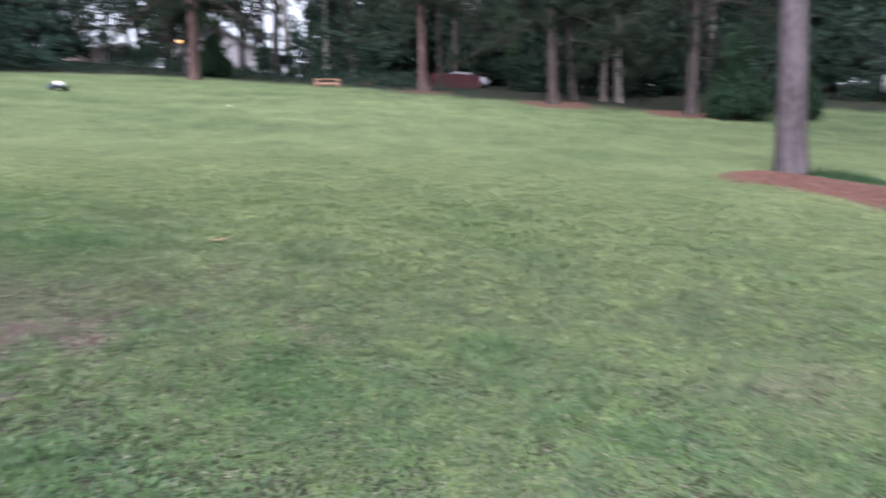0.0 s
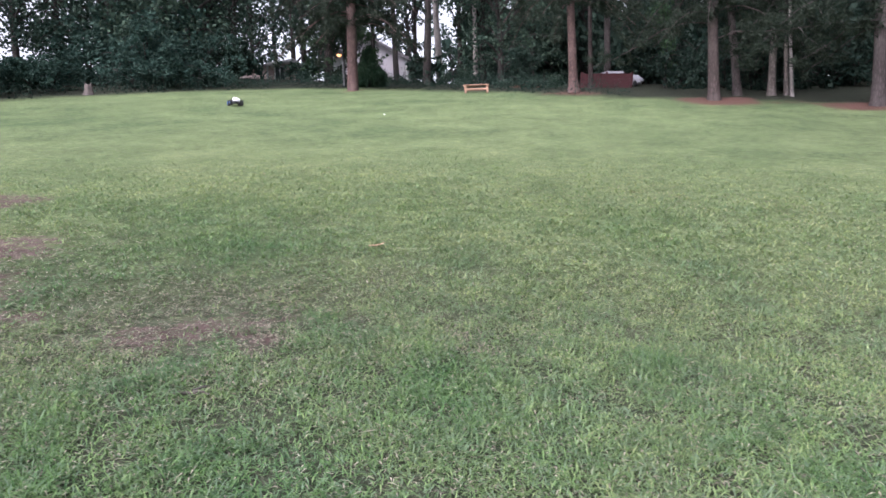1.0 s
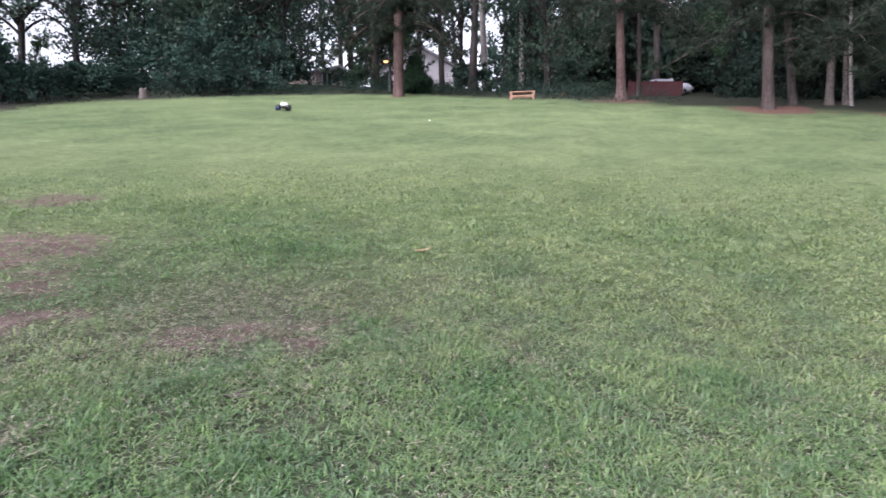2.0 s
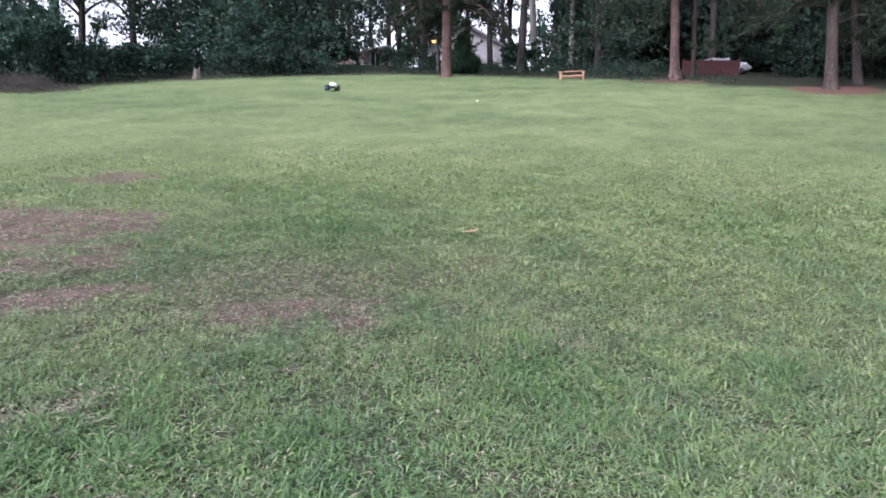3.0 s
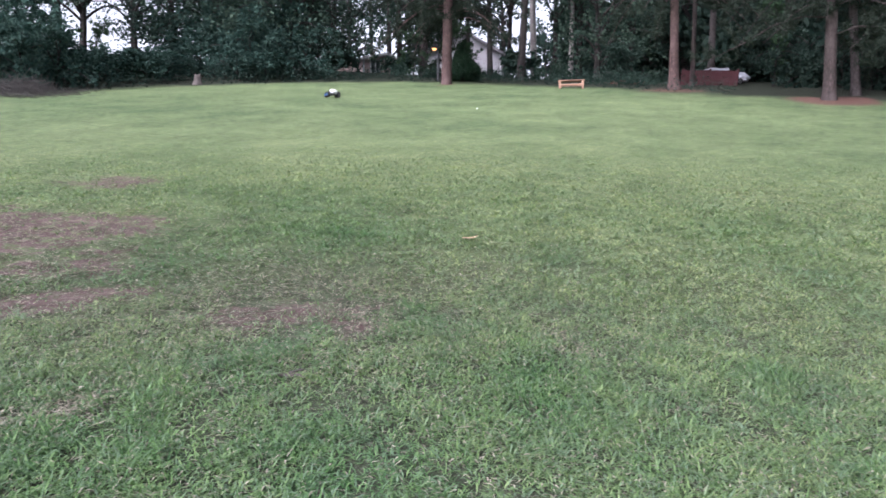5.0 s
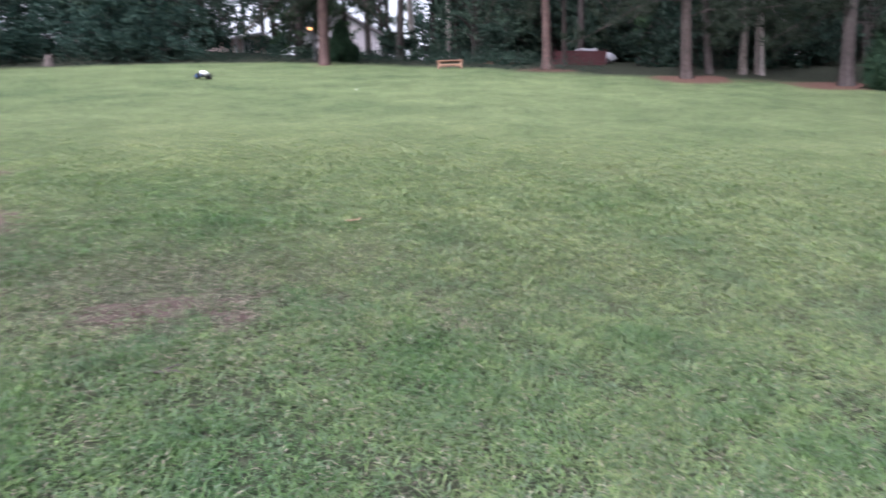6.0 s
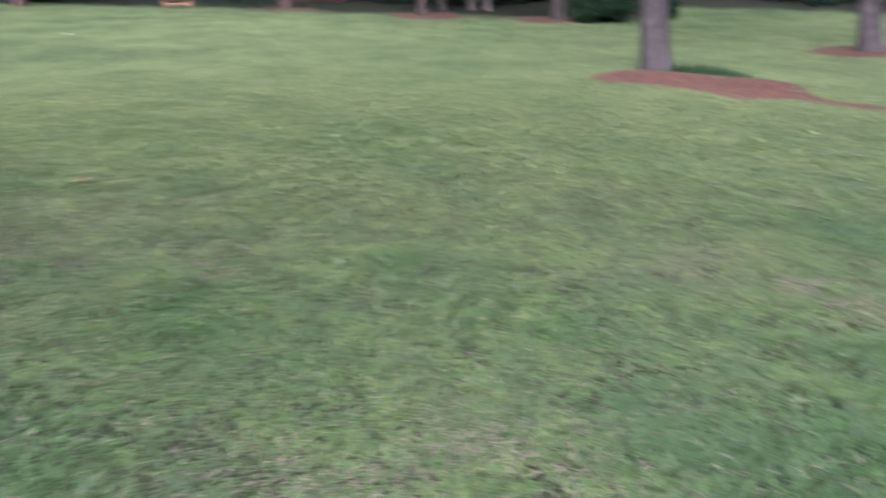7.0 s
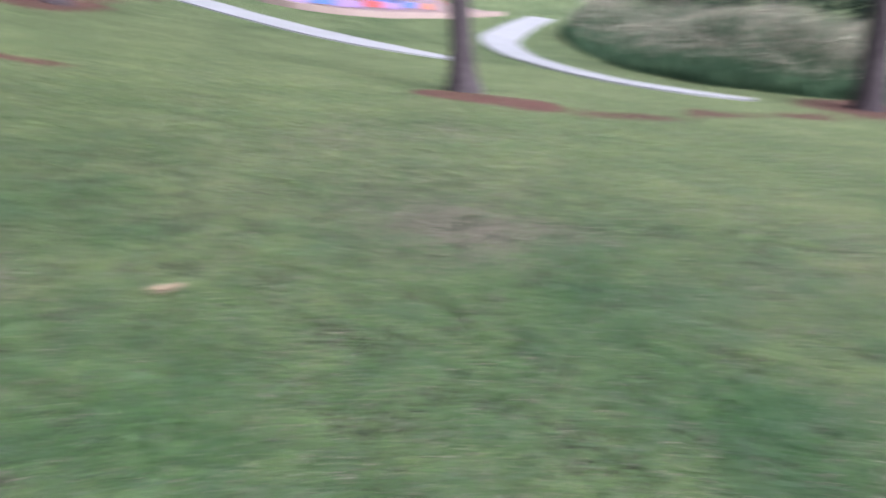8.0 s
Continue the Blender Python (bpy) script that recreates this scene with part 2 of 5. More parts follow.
def tube(points, radii, sides=10, wobble=0.0, gen=None):
    """Arrays of a tube's corners and quads along points."""
    points, radii = np.asarray(points, float), np.asarray(radii, float)
    along = np.gradient(points, axis=0)
    along /= np.linalg.norm(along, axis=1, keepdims=True) + 1e-9
    side = np.cross(along, (0.31, 0.77, 0.12))
    side /= np.linalg.norm(side, axis=1, keepdims=True) + 1e-9
    other = np.cross(along, side)
    a = np.linspace(0, 2 * np.pi, sides, endpoint=False)
    r = radii[:, None] * np.ones(sides)
    if wobble and gen is not None:
        r = r * (1 + wobble * gen.normal(size=sides)[None, :] + 0.5 * wobble * gen.normal(size=r.shape))
    v = points[:, None] + r[..., None] * (np.cos(a)[None, :, None] * side[:, None] + np.sin(a)[None, :, None] * other[:, None])
    n = len(points)
    i, j = np.meshgrid(np.arange(n - 1), np.arange(sides), indexing="ij")
    q = np.stack([i * sides + j, i * sides + (j + 1) % sides, (i + 1) * sides + (j + 1) % sides, (i + 1) * sides + j], -1)
    return v.reshape(-1, 3), q.reshape(-1, 4)


def joined(pieces):
    vs, fs, k = [], [], 0
    for v, f in pieces:
        vs.append(v), fs.append(f + k)
        k += len(v)
    return np.concatenate(vs), np.concatenate(fs)


# ---- materials ----
def material(name):
    m = bpy.data.materials.new(name)
    m.use_nodes = True
    return m, m.node_tree.nodes, m.node_tree.links, m.node_tree.nodes["Principled BSDF"]


def noise_node(nodes, links, scale, detail=4.0, rough=0.6, vector=None, stretch=None):
    co = nodes.new("ShaderNodeTexCoord")
    out = co.outputs["Object"] if vector is None else vector
    if stretch is not None:
        mp = nodes.new("ShaderNodeMapping")
        mp.inputs["Scale"].default_value = stretch
        links.new(out, mp.inputs["Vector"])
        out = mp.outputs["Vector"]
    n = nodes.new("ShaderNodeTexNoise")
    n.inputs["Scale"].default_value, n.inputs["Detail"].default_value, n.inputs["Roughness"].default_value = scale, detail, rough
    links.new(out, n.inputs["Vector"])
    return n.outputs["Fac"]


def ramp(nodes, links, fac, *stops):
    r = nodes.new("ShaderNodeValToRGB")
    while len(r.color_ramp.elements) < len(stops):
        r.color_ramp.elements.new(0.5)
    for e, (at, c) in zip(r.color_ramp.elements, stops):
        e.position, e.color = at, (*c, 1)
    links.new(fac, r.inputs["Fac"])
    return r.outputs["Color"]


def mixed(nodes, links, fac, a, b, how="MIX"):
    m = nodes.new("ShaderNodeMix")
    m.data_type, m.blend_type = "RGBA", how
    for socket, value in (("Factor", fac), ("A", a), ("B", b)):
        s = next(i for i in m.inputs if i.name == socket and (i.type == "VALUE" if socket == "Factor" else i.type == "RGBA"))
        if isinstance(value, bpy.types.NodeSocket):
            links.new(value, s)
        else:
            s.default_value = value if socket == "Factor" else (*value, 1)
    return next(o for o in m.outputs if o.type == "RGBA")


def field(nodes, name):
    a = nodes.new("ShaderNodeAttribute")
    a.attribute_name = name
    return a.outputs["Fac"]


def bump(nodes, links, height, strength, distance, bsdf):
    b = nodes.new("ShaderNodeBump")
    b.inputs["Strength"].default_value, b.inputs["Distance"].default_value = strength, distance
    links.new(height, b.inputs["Height"])
    links.new(b.outputs["Normal"], bsdf.inputs["Normal"])


def plain(name, colour, roughness=0.6, metal=0.0, spread=0.25, scale=6.0, relief=0.2, stretch=None):
    """A painted, wooden or stone surface with grain and wear at two scales."""
    m, n, l, b = material(name)
    dark = tuple(c * (1 - spread) for c in colour)
    light = tuple(min(1, c * (1 + spread * 0.7)) for c in colour)
    f1 = noise_node(n, l, scale, 5, stretch=stretch)
    f2 = noise_node(n, l, scale * 7, 3, stretch=stretch)
    c1 = ramp(n, l, f1, (0.3, dark), (0.7, light))
    c = mixed(n, l, 0.35, c1, ramp(n, l, f2, (0.35, dark), (0.65, light)))
    l.new(c, b.inputs["Base Color"])
    b.inputs["Roughness"].default_value, b.inputs["Metallic"].default_value = roughness, metal
    b.inputs["Specular IOR Level"].default_value = 0.3 if roughness > 0.6 else 0.5
    if relief:
        bump(n, l, f2, relief, 0.01, b)
    return m


def bark_material(name, dark, light, scale=9.0):
    m, n, l, b = material(name)
    co = n.new("ShaderNodeTexCoord")
    mp = n.new("ShaderNodeMapping")
    mp.inputs["Scale"].default_value = (1, 1, 0.28)
    l.new(co.outputs["Object"], mp.inputs["Vector"])
    v = n.new("ShaderNodeTexVoronoi")
    v.feature = "DISTANCE_TO_EDGE"
    v.inputs["Scale"].default_value = scale * 2
    l.new(mp.outputs["Vector"], v.inputs["Vector"])
    f = noise_node(n, l, scale, 5, stretch=(1, 1, 0.35))
    patches = noise_node(n, l, 1.3, 3)
    plates = ramp(n, l, v.outputs["Distance"], (0.0, tuple(c * 0.35 for c in dark)), (0.16, dark), (0.5, light))
    tone = ramp(n, l, f, (0.3, dark), (0.72, light))
    c = mixed(n, l, 0.5, plates, tone)
    c = mixed(n, l, ramp(n, l, patches, (0.45, (0, 0, 0)), (0.75, (0.6, 0.6, 0.6))), c, tuple(0.8 * a + 0.02 for a in light))
    l.new(c, b.inputs["Base Color"])
    b.inputs["Roughness"].default_value, b.inputs["Specular IOR Level"].default_value = 0.9, 0.2
    bump(n, l, v.outputs["Distance"], 0.8, 0.03, b)
    return m


def leaf_material(name, dark, light, through=0.25, gloss=0.7):
    m, n, l, b = material(name)
    g = n.new("ShaderNodeNewGeometry")
    c = ramp(n, l, g.outputs["Random Per Island"], (0.0, dark), (0.6, tuple((a + d) / 2 for a, d in zip(dark, light))), (1.0, light))
    patch = noise_node(n, l, 0.7, 3)
    c = mixed(n, l, ramp(n, l, patch, (0.4, (0, 0, 0)), (0.7, (0.5, 0.5, 0.5))), c, tuple(a * 0.6 for a in dark))
    l.new(c, b.inputs["Base Color"])
    b.inputs["Roughness"].default_value, b.inputs["Specular IOR Level"].default_value = gloss, 0.08
    t = n.new("ShaderNodeBsdfTranslucent")
    l.new(c, t.inputs["Color"])
    mix = n.new("ShaderNodeMixShader")
    mix.inputs["Fac"].default_value = through
    l.new(b.outputs["BSDF"], mix.inputs[1])
    l.new(t.outputs["BSDF"], mix.inputs[2])
    l.new(mix.outputs["Shader"], n["Material Output"].inputs["Surface"])
    return m


def turf_dry_and_lit(n, l):
    """How dry the turf is, with brightness by distance put in, and a tone that varies from patch to patch."""
    wide = noise_node(n, l, 0.34, 4, 0.6, stretch=(0.8, 0.9, 0))
    patches = noise_node(n, l, 1.15, 4, 0.6, stretch=(0.9, 0.6, 0))
    small = noise_node(n, l, 5.0, 3, 0.6, stretch=(1, 1, 0))
    d = mixed(n, l, 0.32, field(n, "dry_and_lit"), ramp(n, l, wide, (0.38, (0, 0, 0)), (0.62, (1, 1, 1))))
    d = mixed(n, l, 0.32, d, ramp(n, l, patches, (0.40, (0, 0, 0)), (0.62, (1, 1, 1))))
    d = mixed(n, l, 0.22, d, ramp(n, l, small, (0.35, (0, 0, 0)), (0.65, (1, 1, 1))))
    d = ramp(n, l, d, (0.08, (0, 0, 0)), (0.95, (1, 1, 1)))
    tone = ramp(n, l, noise_node(n, l, 1.9, 4, 0.7, stretch=(0.8, 0.5, 0)), (0.34, (0.89, 0.90, 0.91)), (0.50, (0.99, 0.99, 0.99)), (0.66, (1.09, 1.08, 1.05)))
    clumps = ramp(n, l, noise_node(n, l, 7.0, 3, 0.6, stretch=(1, 1, 0)), (0.36, (0.80, 0.82, 0.84)), (0.64, (1.12, 1.10, 1.06)))
    return d, mixed(n, l, 1.0, tone, clumps, "MULTIPLY")


def grass_material():
    m, n, l, b = material("grass_blades")
    g = n.new("ShaderNodeNewGeometry")
    rnd = g.outputs["Random Per Island"]
    green = ramp(n, l, rnd, (0.0, (0.024, 0.058, 0.021)), (0.4, (0.058, 0.112, 0.041)), (0.85, (0.096, 0.162, 0.063)), (1.0, (0.132, 0.182, 0.084)))
    dry = ramp(n, l, rnd, (0.0, (0.080, 0.118, 0.048)), (0.5, (0.156, 0.194, 0.086)), (1.0, (0.222, 0.228, 0.130)))
    deep = ramp(n, l, rnd, (0.0, (0.015, 0.046, 0.017)), (0.5, (0.036, 0.092, 0.032)), (1.0, (0.064, 0.132, 0.048)))
    dry_and_lit, tone = turf_dry_and_lit(n, l)
    c = mixed(n, l, mixed(n, l, 1.0, field(n, "lush"), (0.8, 0.8, 0.8), "MULTIPLY"), mixed(n, l, dry_and_lit, green, dry), deep)
    c = mixed(n, l, 1.0, c, tone, "MULTIPLY")
    clover = noise_node(n, l, 1.7, 4, 0.65)
    c = mixed(n, l, ramp(n, l, clover, (0.52, (0, 0, 0)), (0.68, (0.5, 0.5, 0.5))), c, (0.050, 0.096, 0.054))
    again = n.new("ShaderNodeTexWhiteNoise")
    again.noise_dimensions = "1D"
    l.new(rnd, again.inputs["W"])
    c = mixed(n, l, ramp(n, l, again.outputs["Value"], (0.55, (0, 0, 0)), (0.95, (0.75, 0.75, 0.75))), c, (0.094, 0.128, 0.094))
    c = mixed(n, l, field(n, "dead"), c, ramp(n, l, rnd, (0.0, (0.060, 0.051, 0.043)), (0.45, (0.150, 0.131, 0.110)), (1.0, (0.270, 0.240, 0.204))))
    l.new(c, b.inputs["Base Color"])
    b.inputs["Roughness"].default_value, b.inputs["Specular IOR Level"].default_value = 0.6, 0.14
    t = n.new("ShaderNodeBsdfTranslucent")
    l.new(mixed(n, l, 1.0, c, (0.52, 0.57, 0.42), "MULTIPLY"), t.inputs["Color"])
    mix = n.new("ShaderNodeAddShader")
    l.new(b.outputs["BSDF"], mix.inputs[0])
    l.new(t.outputs["BSDF"], mix.inputs[1])
    l.new(mix.outputs["Shader"], n["Material Output"].inputs["Surface"])
    return m


def broken(nodes, links, mask, grain, amount, low=0.22, high=0.62):
    """A mask whose edge and inside are broken up by a grain."""
    def maths(how, a, b):
        k = nodes.new("ShaderNodeMath")
        k.operation = how
        for socket, value in zip(k.inputs, (a, b)):
            if isinstance(value, bpy.types.NodeSocket):
                links.new(value, socket)
            else:
                socket.default_value = value
        return k.outputs[0]

    rough = maths("MULTIPLY_ADD", grain, amount)
    rough.node.inputs[2].default_value = -0.5 * amount
    s = maths("ADD", mask, rough)
    r = nodes.new("ShaderNodeMapRange")
    r.inputs["From Min"].default_value, r.inputs["From Max"].default_value = low, high
    links.new(s, r.inputs["Value"])
    gate = maths("MULTIPLY", mask, 8.0)
    gate.node.use_clamp = True
    return maths("MULTIPLY", r.outputs["Result"], gate)


def ground_material():
    m, n, l, b = material("lawn_soil")
    fine = noise_node(n, l, 38, 5, 0.7)
    mid = noise_node(n, l, 6.5, 5, 0.65)
    turf = ramp(n, l, fine, (0.28, (0.025, 0.047, 0.021)), (0.5, (0.058, 0.100, 0.043)), (0.75, (0.092, 0.137, 0.062)))
    pale = ramp(n, l, fine, (0.28, (0.075, 0.104, 0.050)), (0.5, (0.172, 0.214, 0.104)), (0.75, (0.245, 0.270, 0.147)))
    dry_and_lit, tone = turf_dry_and_lit(n, l)
    c = mixed(n, l, 1.0, mixed(n, l, dry_and_lit, turf, pale), tone, "MULTIPLY")
    thatch_shade = noise_node(n, l, 120, 3, 0.7, stretch=(1, 0.6, 1))
    c = mixed(n, l, 1.0, c, ramp(n, l, thatch_shade, (0.36, (0.55, 0.52, 0.50)), (0.52, (0.95, 0.95, 0.93)), (0.68, (1.35, 1.28, 1.18))), "MULTIPLY")
    c = mixed(n, l, 1.0, c, ramp(n, l, mid, (0.32, (0.82, 0.84, 0.86)), (0.68, (1.14, 1.12, 1.08))), "MULTIPLY")
    # near ground darkened: shade between the blades put into the thatch colour
    floor = ramp(n, l, mixed(n, l, 0.5, thatch_shade, mid), (0.30, (0.014, 0.018, 0.012)), (0.5, (0.046, 0.051, 0.034)), (0.70, (0.108, 0.102, 0.080)))
    c = mixed(n, l, mixed(n, l, 1.0, field(n, "thatch_shade"), (0.85, 0.85, 0.85), "MULTIPLY"), c, floor)
    clay = ramp(n, l, mixed(n, l, 0.5, mid, fine), (0.30, (0.034, 0.022, 0.021)), (0.5, (0.100, 0.066, 0.063)), (0.72, (0.205, 0.148, 0.140)))
    needles = ramp(n, l, noise_node(n, l, 30, 5, 0.7, stretch=(1, 0.4, 1)), (0.25, (0.030, 0.015, 0.012)), (0.5, (0.090, 0.044, 0.036)), (0.78, (0.155, 0.088, 0.072)))
    # dark leaf litter with the trees' shade put into its colour
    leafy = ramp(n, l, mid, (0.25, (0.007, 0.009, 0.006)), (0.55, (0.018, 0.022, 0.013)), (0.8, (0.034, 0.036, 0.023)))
    c = mixed(n, l, field(n, "wood_floor"), c, leafy)
    tufts = noise_node(n, l, 11, 4, 0.65)
    red = ramp(n, l, mixed(n, l, 0.5, mid, fine), (0.30, (0.038, 0.018, 0.015)), (0.5, (0.106, 0.048, 0.040)), (0.72, (0.190, 0.100, 0.084)))
    c = mixed(n, l, broken(n, l, field(n, "straw"), mixed(n, l, 0.4, tufts, noise_node(n, l, 30, 3, 0.6)), 2.6, 0.30, 0.70), c, mixed(n, l, field(n, "bank"), needles, red))
    c = mixed(n, l, broken(n, l, field(n, "worn"), mixed(n, l, 0.4, tufts, noise_node(n, l, 28, 3, 0.6)), 4.6, 0.38, 0.95), c, clay)
    l.new(c, b.inputs["Base Color"])
    b.inputs["Roughness"].default_value, b.inputs["Specular IOR Level"].default_value = 0.95, 0.2
    bump(n, l, fine, 0.9, 0.04, b)
    return m


MAT_GROUND, MAT_GRASS = ground_material(), grass_material()
BARK_RED = bark_material("pine_bark_red", (0.034, 0.022, 0.021), (0.128, 0.080, 0.075))
BARK_ASH = bark_material("ash_grey_bark", (0.045, 0.038, 0.036), (0.155, 0.132, 0.126))
BARK_GREY = bark_material("pine_bark_grey", (0.022, 0.018, 0.018), (0.074, 0.060, 0.060))
BARK_LILAC = bark_material("lilac_grey_bark", (0.028, 0.023, 0.027), (0.105, 0.086, 0.098))
BARK_DARK = bark_material("dark_bark", (0.012, 0.010, 0.010), (0.036, 0.030, 0.028))
BARK_PALE = bark_material("pale_bark", (0.10, 0.088, 0.086), (0.24, 0.22, 0.215))
LEAF_OAK = leaf_material("oak_leaf", (0.017, 0.036, 0.027), (0.066, 0.098, 0.070))
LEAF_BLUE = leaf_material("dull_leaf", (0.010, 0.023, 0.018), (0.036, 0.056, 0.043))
BARK_DULL = bark_material("dull_pine_bark", (0.020, 0.015, 0.015), (0.072, 0.054, 0.051))
LEAF_TEAL = leaf_material("teal_leaf", (0.013, 0.033, 0.027), (0.048, 0.082, 0.066))
LEAF_BRIGHT = leaf_material("young_leaf", (0.018, 0.041, 0.021), (0.046, 0.078, 0.038))
NEEDLES = leaf_material("pine_needles", (0.010, 0.017, 0.012), (0.032, 0.041, 0.029), 0.15)
CEDAR = leaf_material("cedar_needles", (0.010, 0.027, 0.016), (0.036, 0.064, 0.036), 0.1)
RED_TWIGS = plain("reddish_twigs", (0.17, 0.075, 0.055), 0.9, spread=0.4)
TWIGS = plain("dead_twigs", (0.050, 0.045, 0.043), 0.9, spread=0.4)

# ---- ground ----
def stretched(fine_from, fine_to, step, reach):
    core = list(np.arange(fine_from, fine_to + 1e-6, step))
    up, s = [core[-1]], step
    while up[-1] < reach:
        s *= 1.12
        up.append(up[-1] + s)
    down, s = [core[0]], step
    while down[-1] > -reach:
        s *= 1.12
        down.append(down[-1] - s)
    return np.array(down[:0:-1] + core + up[1:])


def dry_and_lit_at(x, y):
    wide = layered(x, y * 1.4, 2.6, 61)
    small = layered(x, y, 0.5, 71)
    strip = np.exp(-(near_segment(x, y, -1.0, 8.8, 3.6, 8.0) / 2.2) ** 2) * 0.70 + np.exp(-(near_segment(x, y, 8.5, 7.0, 12.5, -0.5) / 4.0) ** 2) * 0.7 + np.exp(-(near_segment(x, y, -2.5, 3.4, -5.0, 4.2) / 1.3) ** 2) * 0.08 + np.exp(-(near_segment(x, y, -0.6, 4.6, 2.6, 5.2) / 1.9) ** 2) * 0.55
    # paints the lawn brighter with distance, as at a grazing view
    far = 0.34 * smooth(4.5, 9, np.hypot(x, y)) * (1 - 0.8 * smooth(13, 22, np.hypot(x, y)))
    # mid band brighter, near ground darker: lens falloff put into the colour
    return np.clip(smooth(0.36, 0.72, wide * 0.65 + small * 0.35) * 0.75 + strip + far + 1.0 * pale_turf(x, y) + 0.24 * smooth(2.6, 4.2, np.hypot(x, y)) * smooth(12, 8, np.hypot(x, y)) * smooth(-2.2, -0.2, x) - 0.4 * smooth(3.6, 1.6, np.hypot(x, y)) - 0.7 * lush_dim_turf(x, y), 0, 1)


def build_ground():
    xs, ys = stretched(-7.5, 10.5, 0.14, 900), stretched(0.5, 12.5, 0.14, 900)
    gx, gy = np.meshgrid(xs, ys, indexing="ij")
    x, y = gx.ravel(), gy.ravel()
    n, k = len(xs), len(ys)
    i, j = np.meshgrid(np.arange(n - 1), np.arange(k - 1), indexing="ij")
    q = np.stack([i * k + j, (i + 1) * k + j, (i + 1) * k + j + 1, i * k + j + 1], -1).reshape(-1, 4)
    me = net("ground", np.stack([x, y, hill(x, y)], 1), q, True, worn=worn(x, y), straw=straw(x, y), bank=smooth(-0.2, 0.2, bank(x, y)), wood_floor=wood_floor(x, y), dry_and_lit=dry_and_lit_at(x, y), thatch_shade=smooth(6.2, 3.1, np.hypot(x, y)))
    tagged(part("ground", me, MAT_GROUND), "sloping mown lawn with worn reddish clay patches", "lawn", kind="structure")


build_ground()


def build_grass(name, count, near, far, fade, sector, length, width, rows, label, seed, tilt_mean=66):
    """Grass blades over a sector of the lawn, thinning out over the fade; rows 2: bent blades, rows 1: single triangles that widen with distance."""
    gen = np.random.default_rng(seed)
    a = np.radians(gen.uniform(*sector, count))
    if rows == 2:
        r = np.sqrt(gen.uniform(near ** 2, far ** 2, count))
        fading = 1 - smooth(*fade, r)
    else:
        r = near * (far / near) ** gen.random(count)
        fading = smooth(*fade, r)
    x, y = 0.1 - r * np.sin(a), 0.3 + r * np.cos(a)
    bare = np.maximum(worn(x, y) * 0.42, np.maximum(straw(x, y) * 0.88, wood_floor(x, y) * 0.8))
    thin = 0.3 + 0.7 * smooth(0.30, 0.58, layered(x, y, 0.13, 91))
    gappy = np.clip(0.25 + 0.6 * thinned(x, y), 0, 0.55) * (1 - 0.5 * smooth(2.8, 4.5, r))
    thin = thin * (1 - gappy * smooth(0.58, 0.42, layered(x, y, 0.27, 93)))
    keep = (gen.random(count) < (1 - bare) * thin * fading) & (on_path(x, y) > 0.02)
    x, y, r = x[keep], y[keep], r[keep]
    n = len(x)
    base = np.stack([x, y, hill(x, y) - 0.004], 1)
    deep = lush_dim_turf(x, y)
    lush = (0.50 + 0.9 * layered(x, y, 0.30, 95)) * (1 + 0.45 * deep) * (1 - 0.35 * np.clip(thinned(x, y), 0, 1))
    ln = gen.uniform(*length, n) * lush
    wd = gen.uniform(*width, n)
    if rows == 2:
        shrink = 1 - 0.4 * smooth(2.6, far, r)
        ln, wd = ln * shrink, wd * shrink
    if rows == 1:
        shrink = 1 - smooth(0.35 * far, far, r)
        ln, wd = (ln + 0.0020 * r) * shrink, wd * r * shrink
    turn, tilt = gen.uniform(0, 2 * np.pi, n), np.radians(np.clip(gen.normal(tilt_mean, 19, n), 38, 98))
    dead = np.clip(thinned(x, y) * 1.05 + pale_turf(x, y) * 0.25 + 0.12 - 0.10 * deep, 0, 0.85) > gen.random(n)
    tilt = np.where(dead, np.maximum(tilt, 1.45), tilt)
    base[:, 2] += gen.uniform(0, 0.024, n) * np.clip(np.degrees(tilt) / 70, 0, 1)
    out = np.stack([np.cos(turn), np.sin(turn), 0 * turn], 1)
    side = np.stack([-np.sin(turn), np.cos(turn), 0 * turn], 1) * (wd / 2)[:, None]
    up = np.array((0, 0, 1.0))
    dry = np.clip(dry_and_lit_at(x, y) + gen.normal(0, 0.14, n), 0, 1)
    if rows == 2:
        low, top = tilt * 0.8, np.minimum(tilt * 1.2, 1.75)
        mid = base + (out * np.sin(low)[:, None] + up * np.cos(low)[:, None]) * (ln * 0.45)[:, None]
        tip = mid + (out * np.sin(top)[:, None] + up * np.cos(top)[:, None]) * (ln * 0.55)[:, None]
        v = np.stack([base, mid + side, tip, mid - side], 1).reshape(-1, 3)
        k = np.arange(n)[:, None] * 4
        f = np.concatenate([k + (0, 1, 3), k + (1, 2, 3)], 1).reshape(-1, 3)
        me = net(name, v, f, False, dry_and_lit=np.repeat(dry, 4), dead=np.repeat(dead, 4), lush=np.repeat(deep, 4))
    else:
        tip = base + (out * np.sin(tilt)[:, None] + up * np.cos(tilt)[:, None]) * ln[:, None]
        v = np.stack([base - side, base + side, tip], 1).reshape(-1, 3)
        me = net(name, v, np.arange(3 * n).reshape(-1, 3), False, dry_and_lit=np.repeat(dry, 3), dead=np.repeat(dead, 3), lush=np.repeat(deep, 3))
    tagged(part(name, me, MAT_GRASS), label, "grass", kind="stuff")


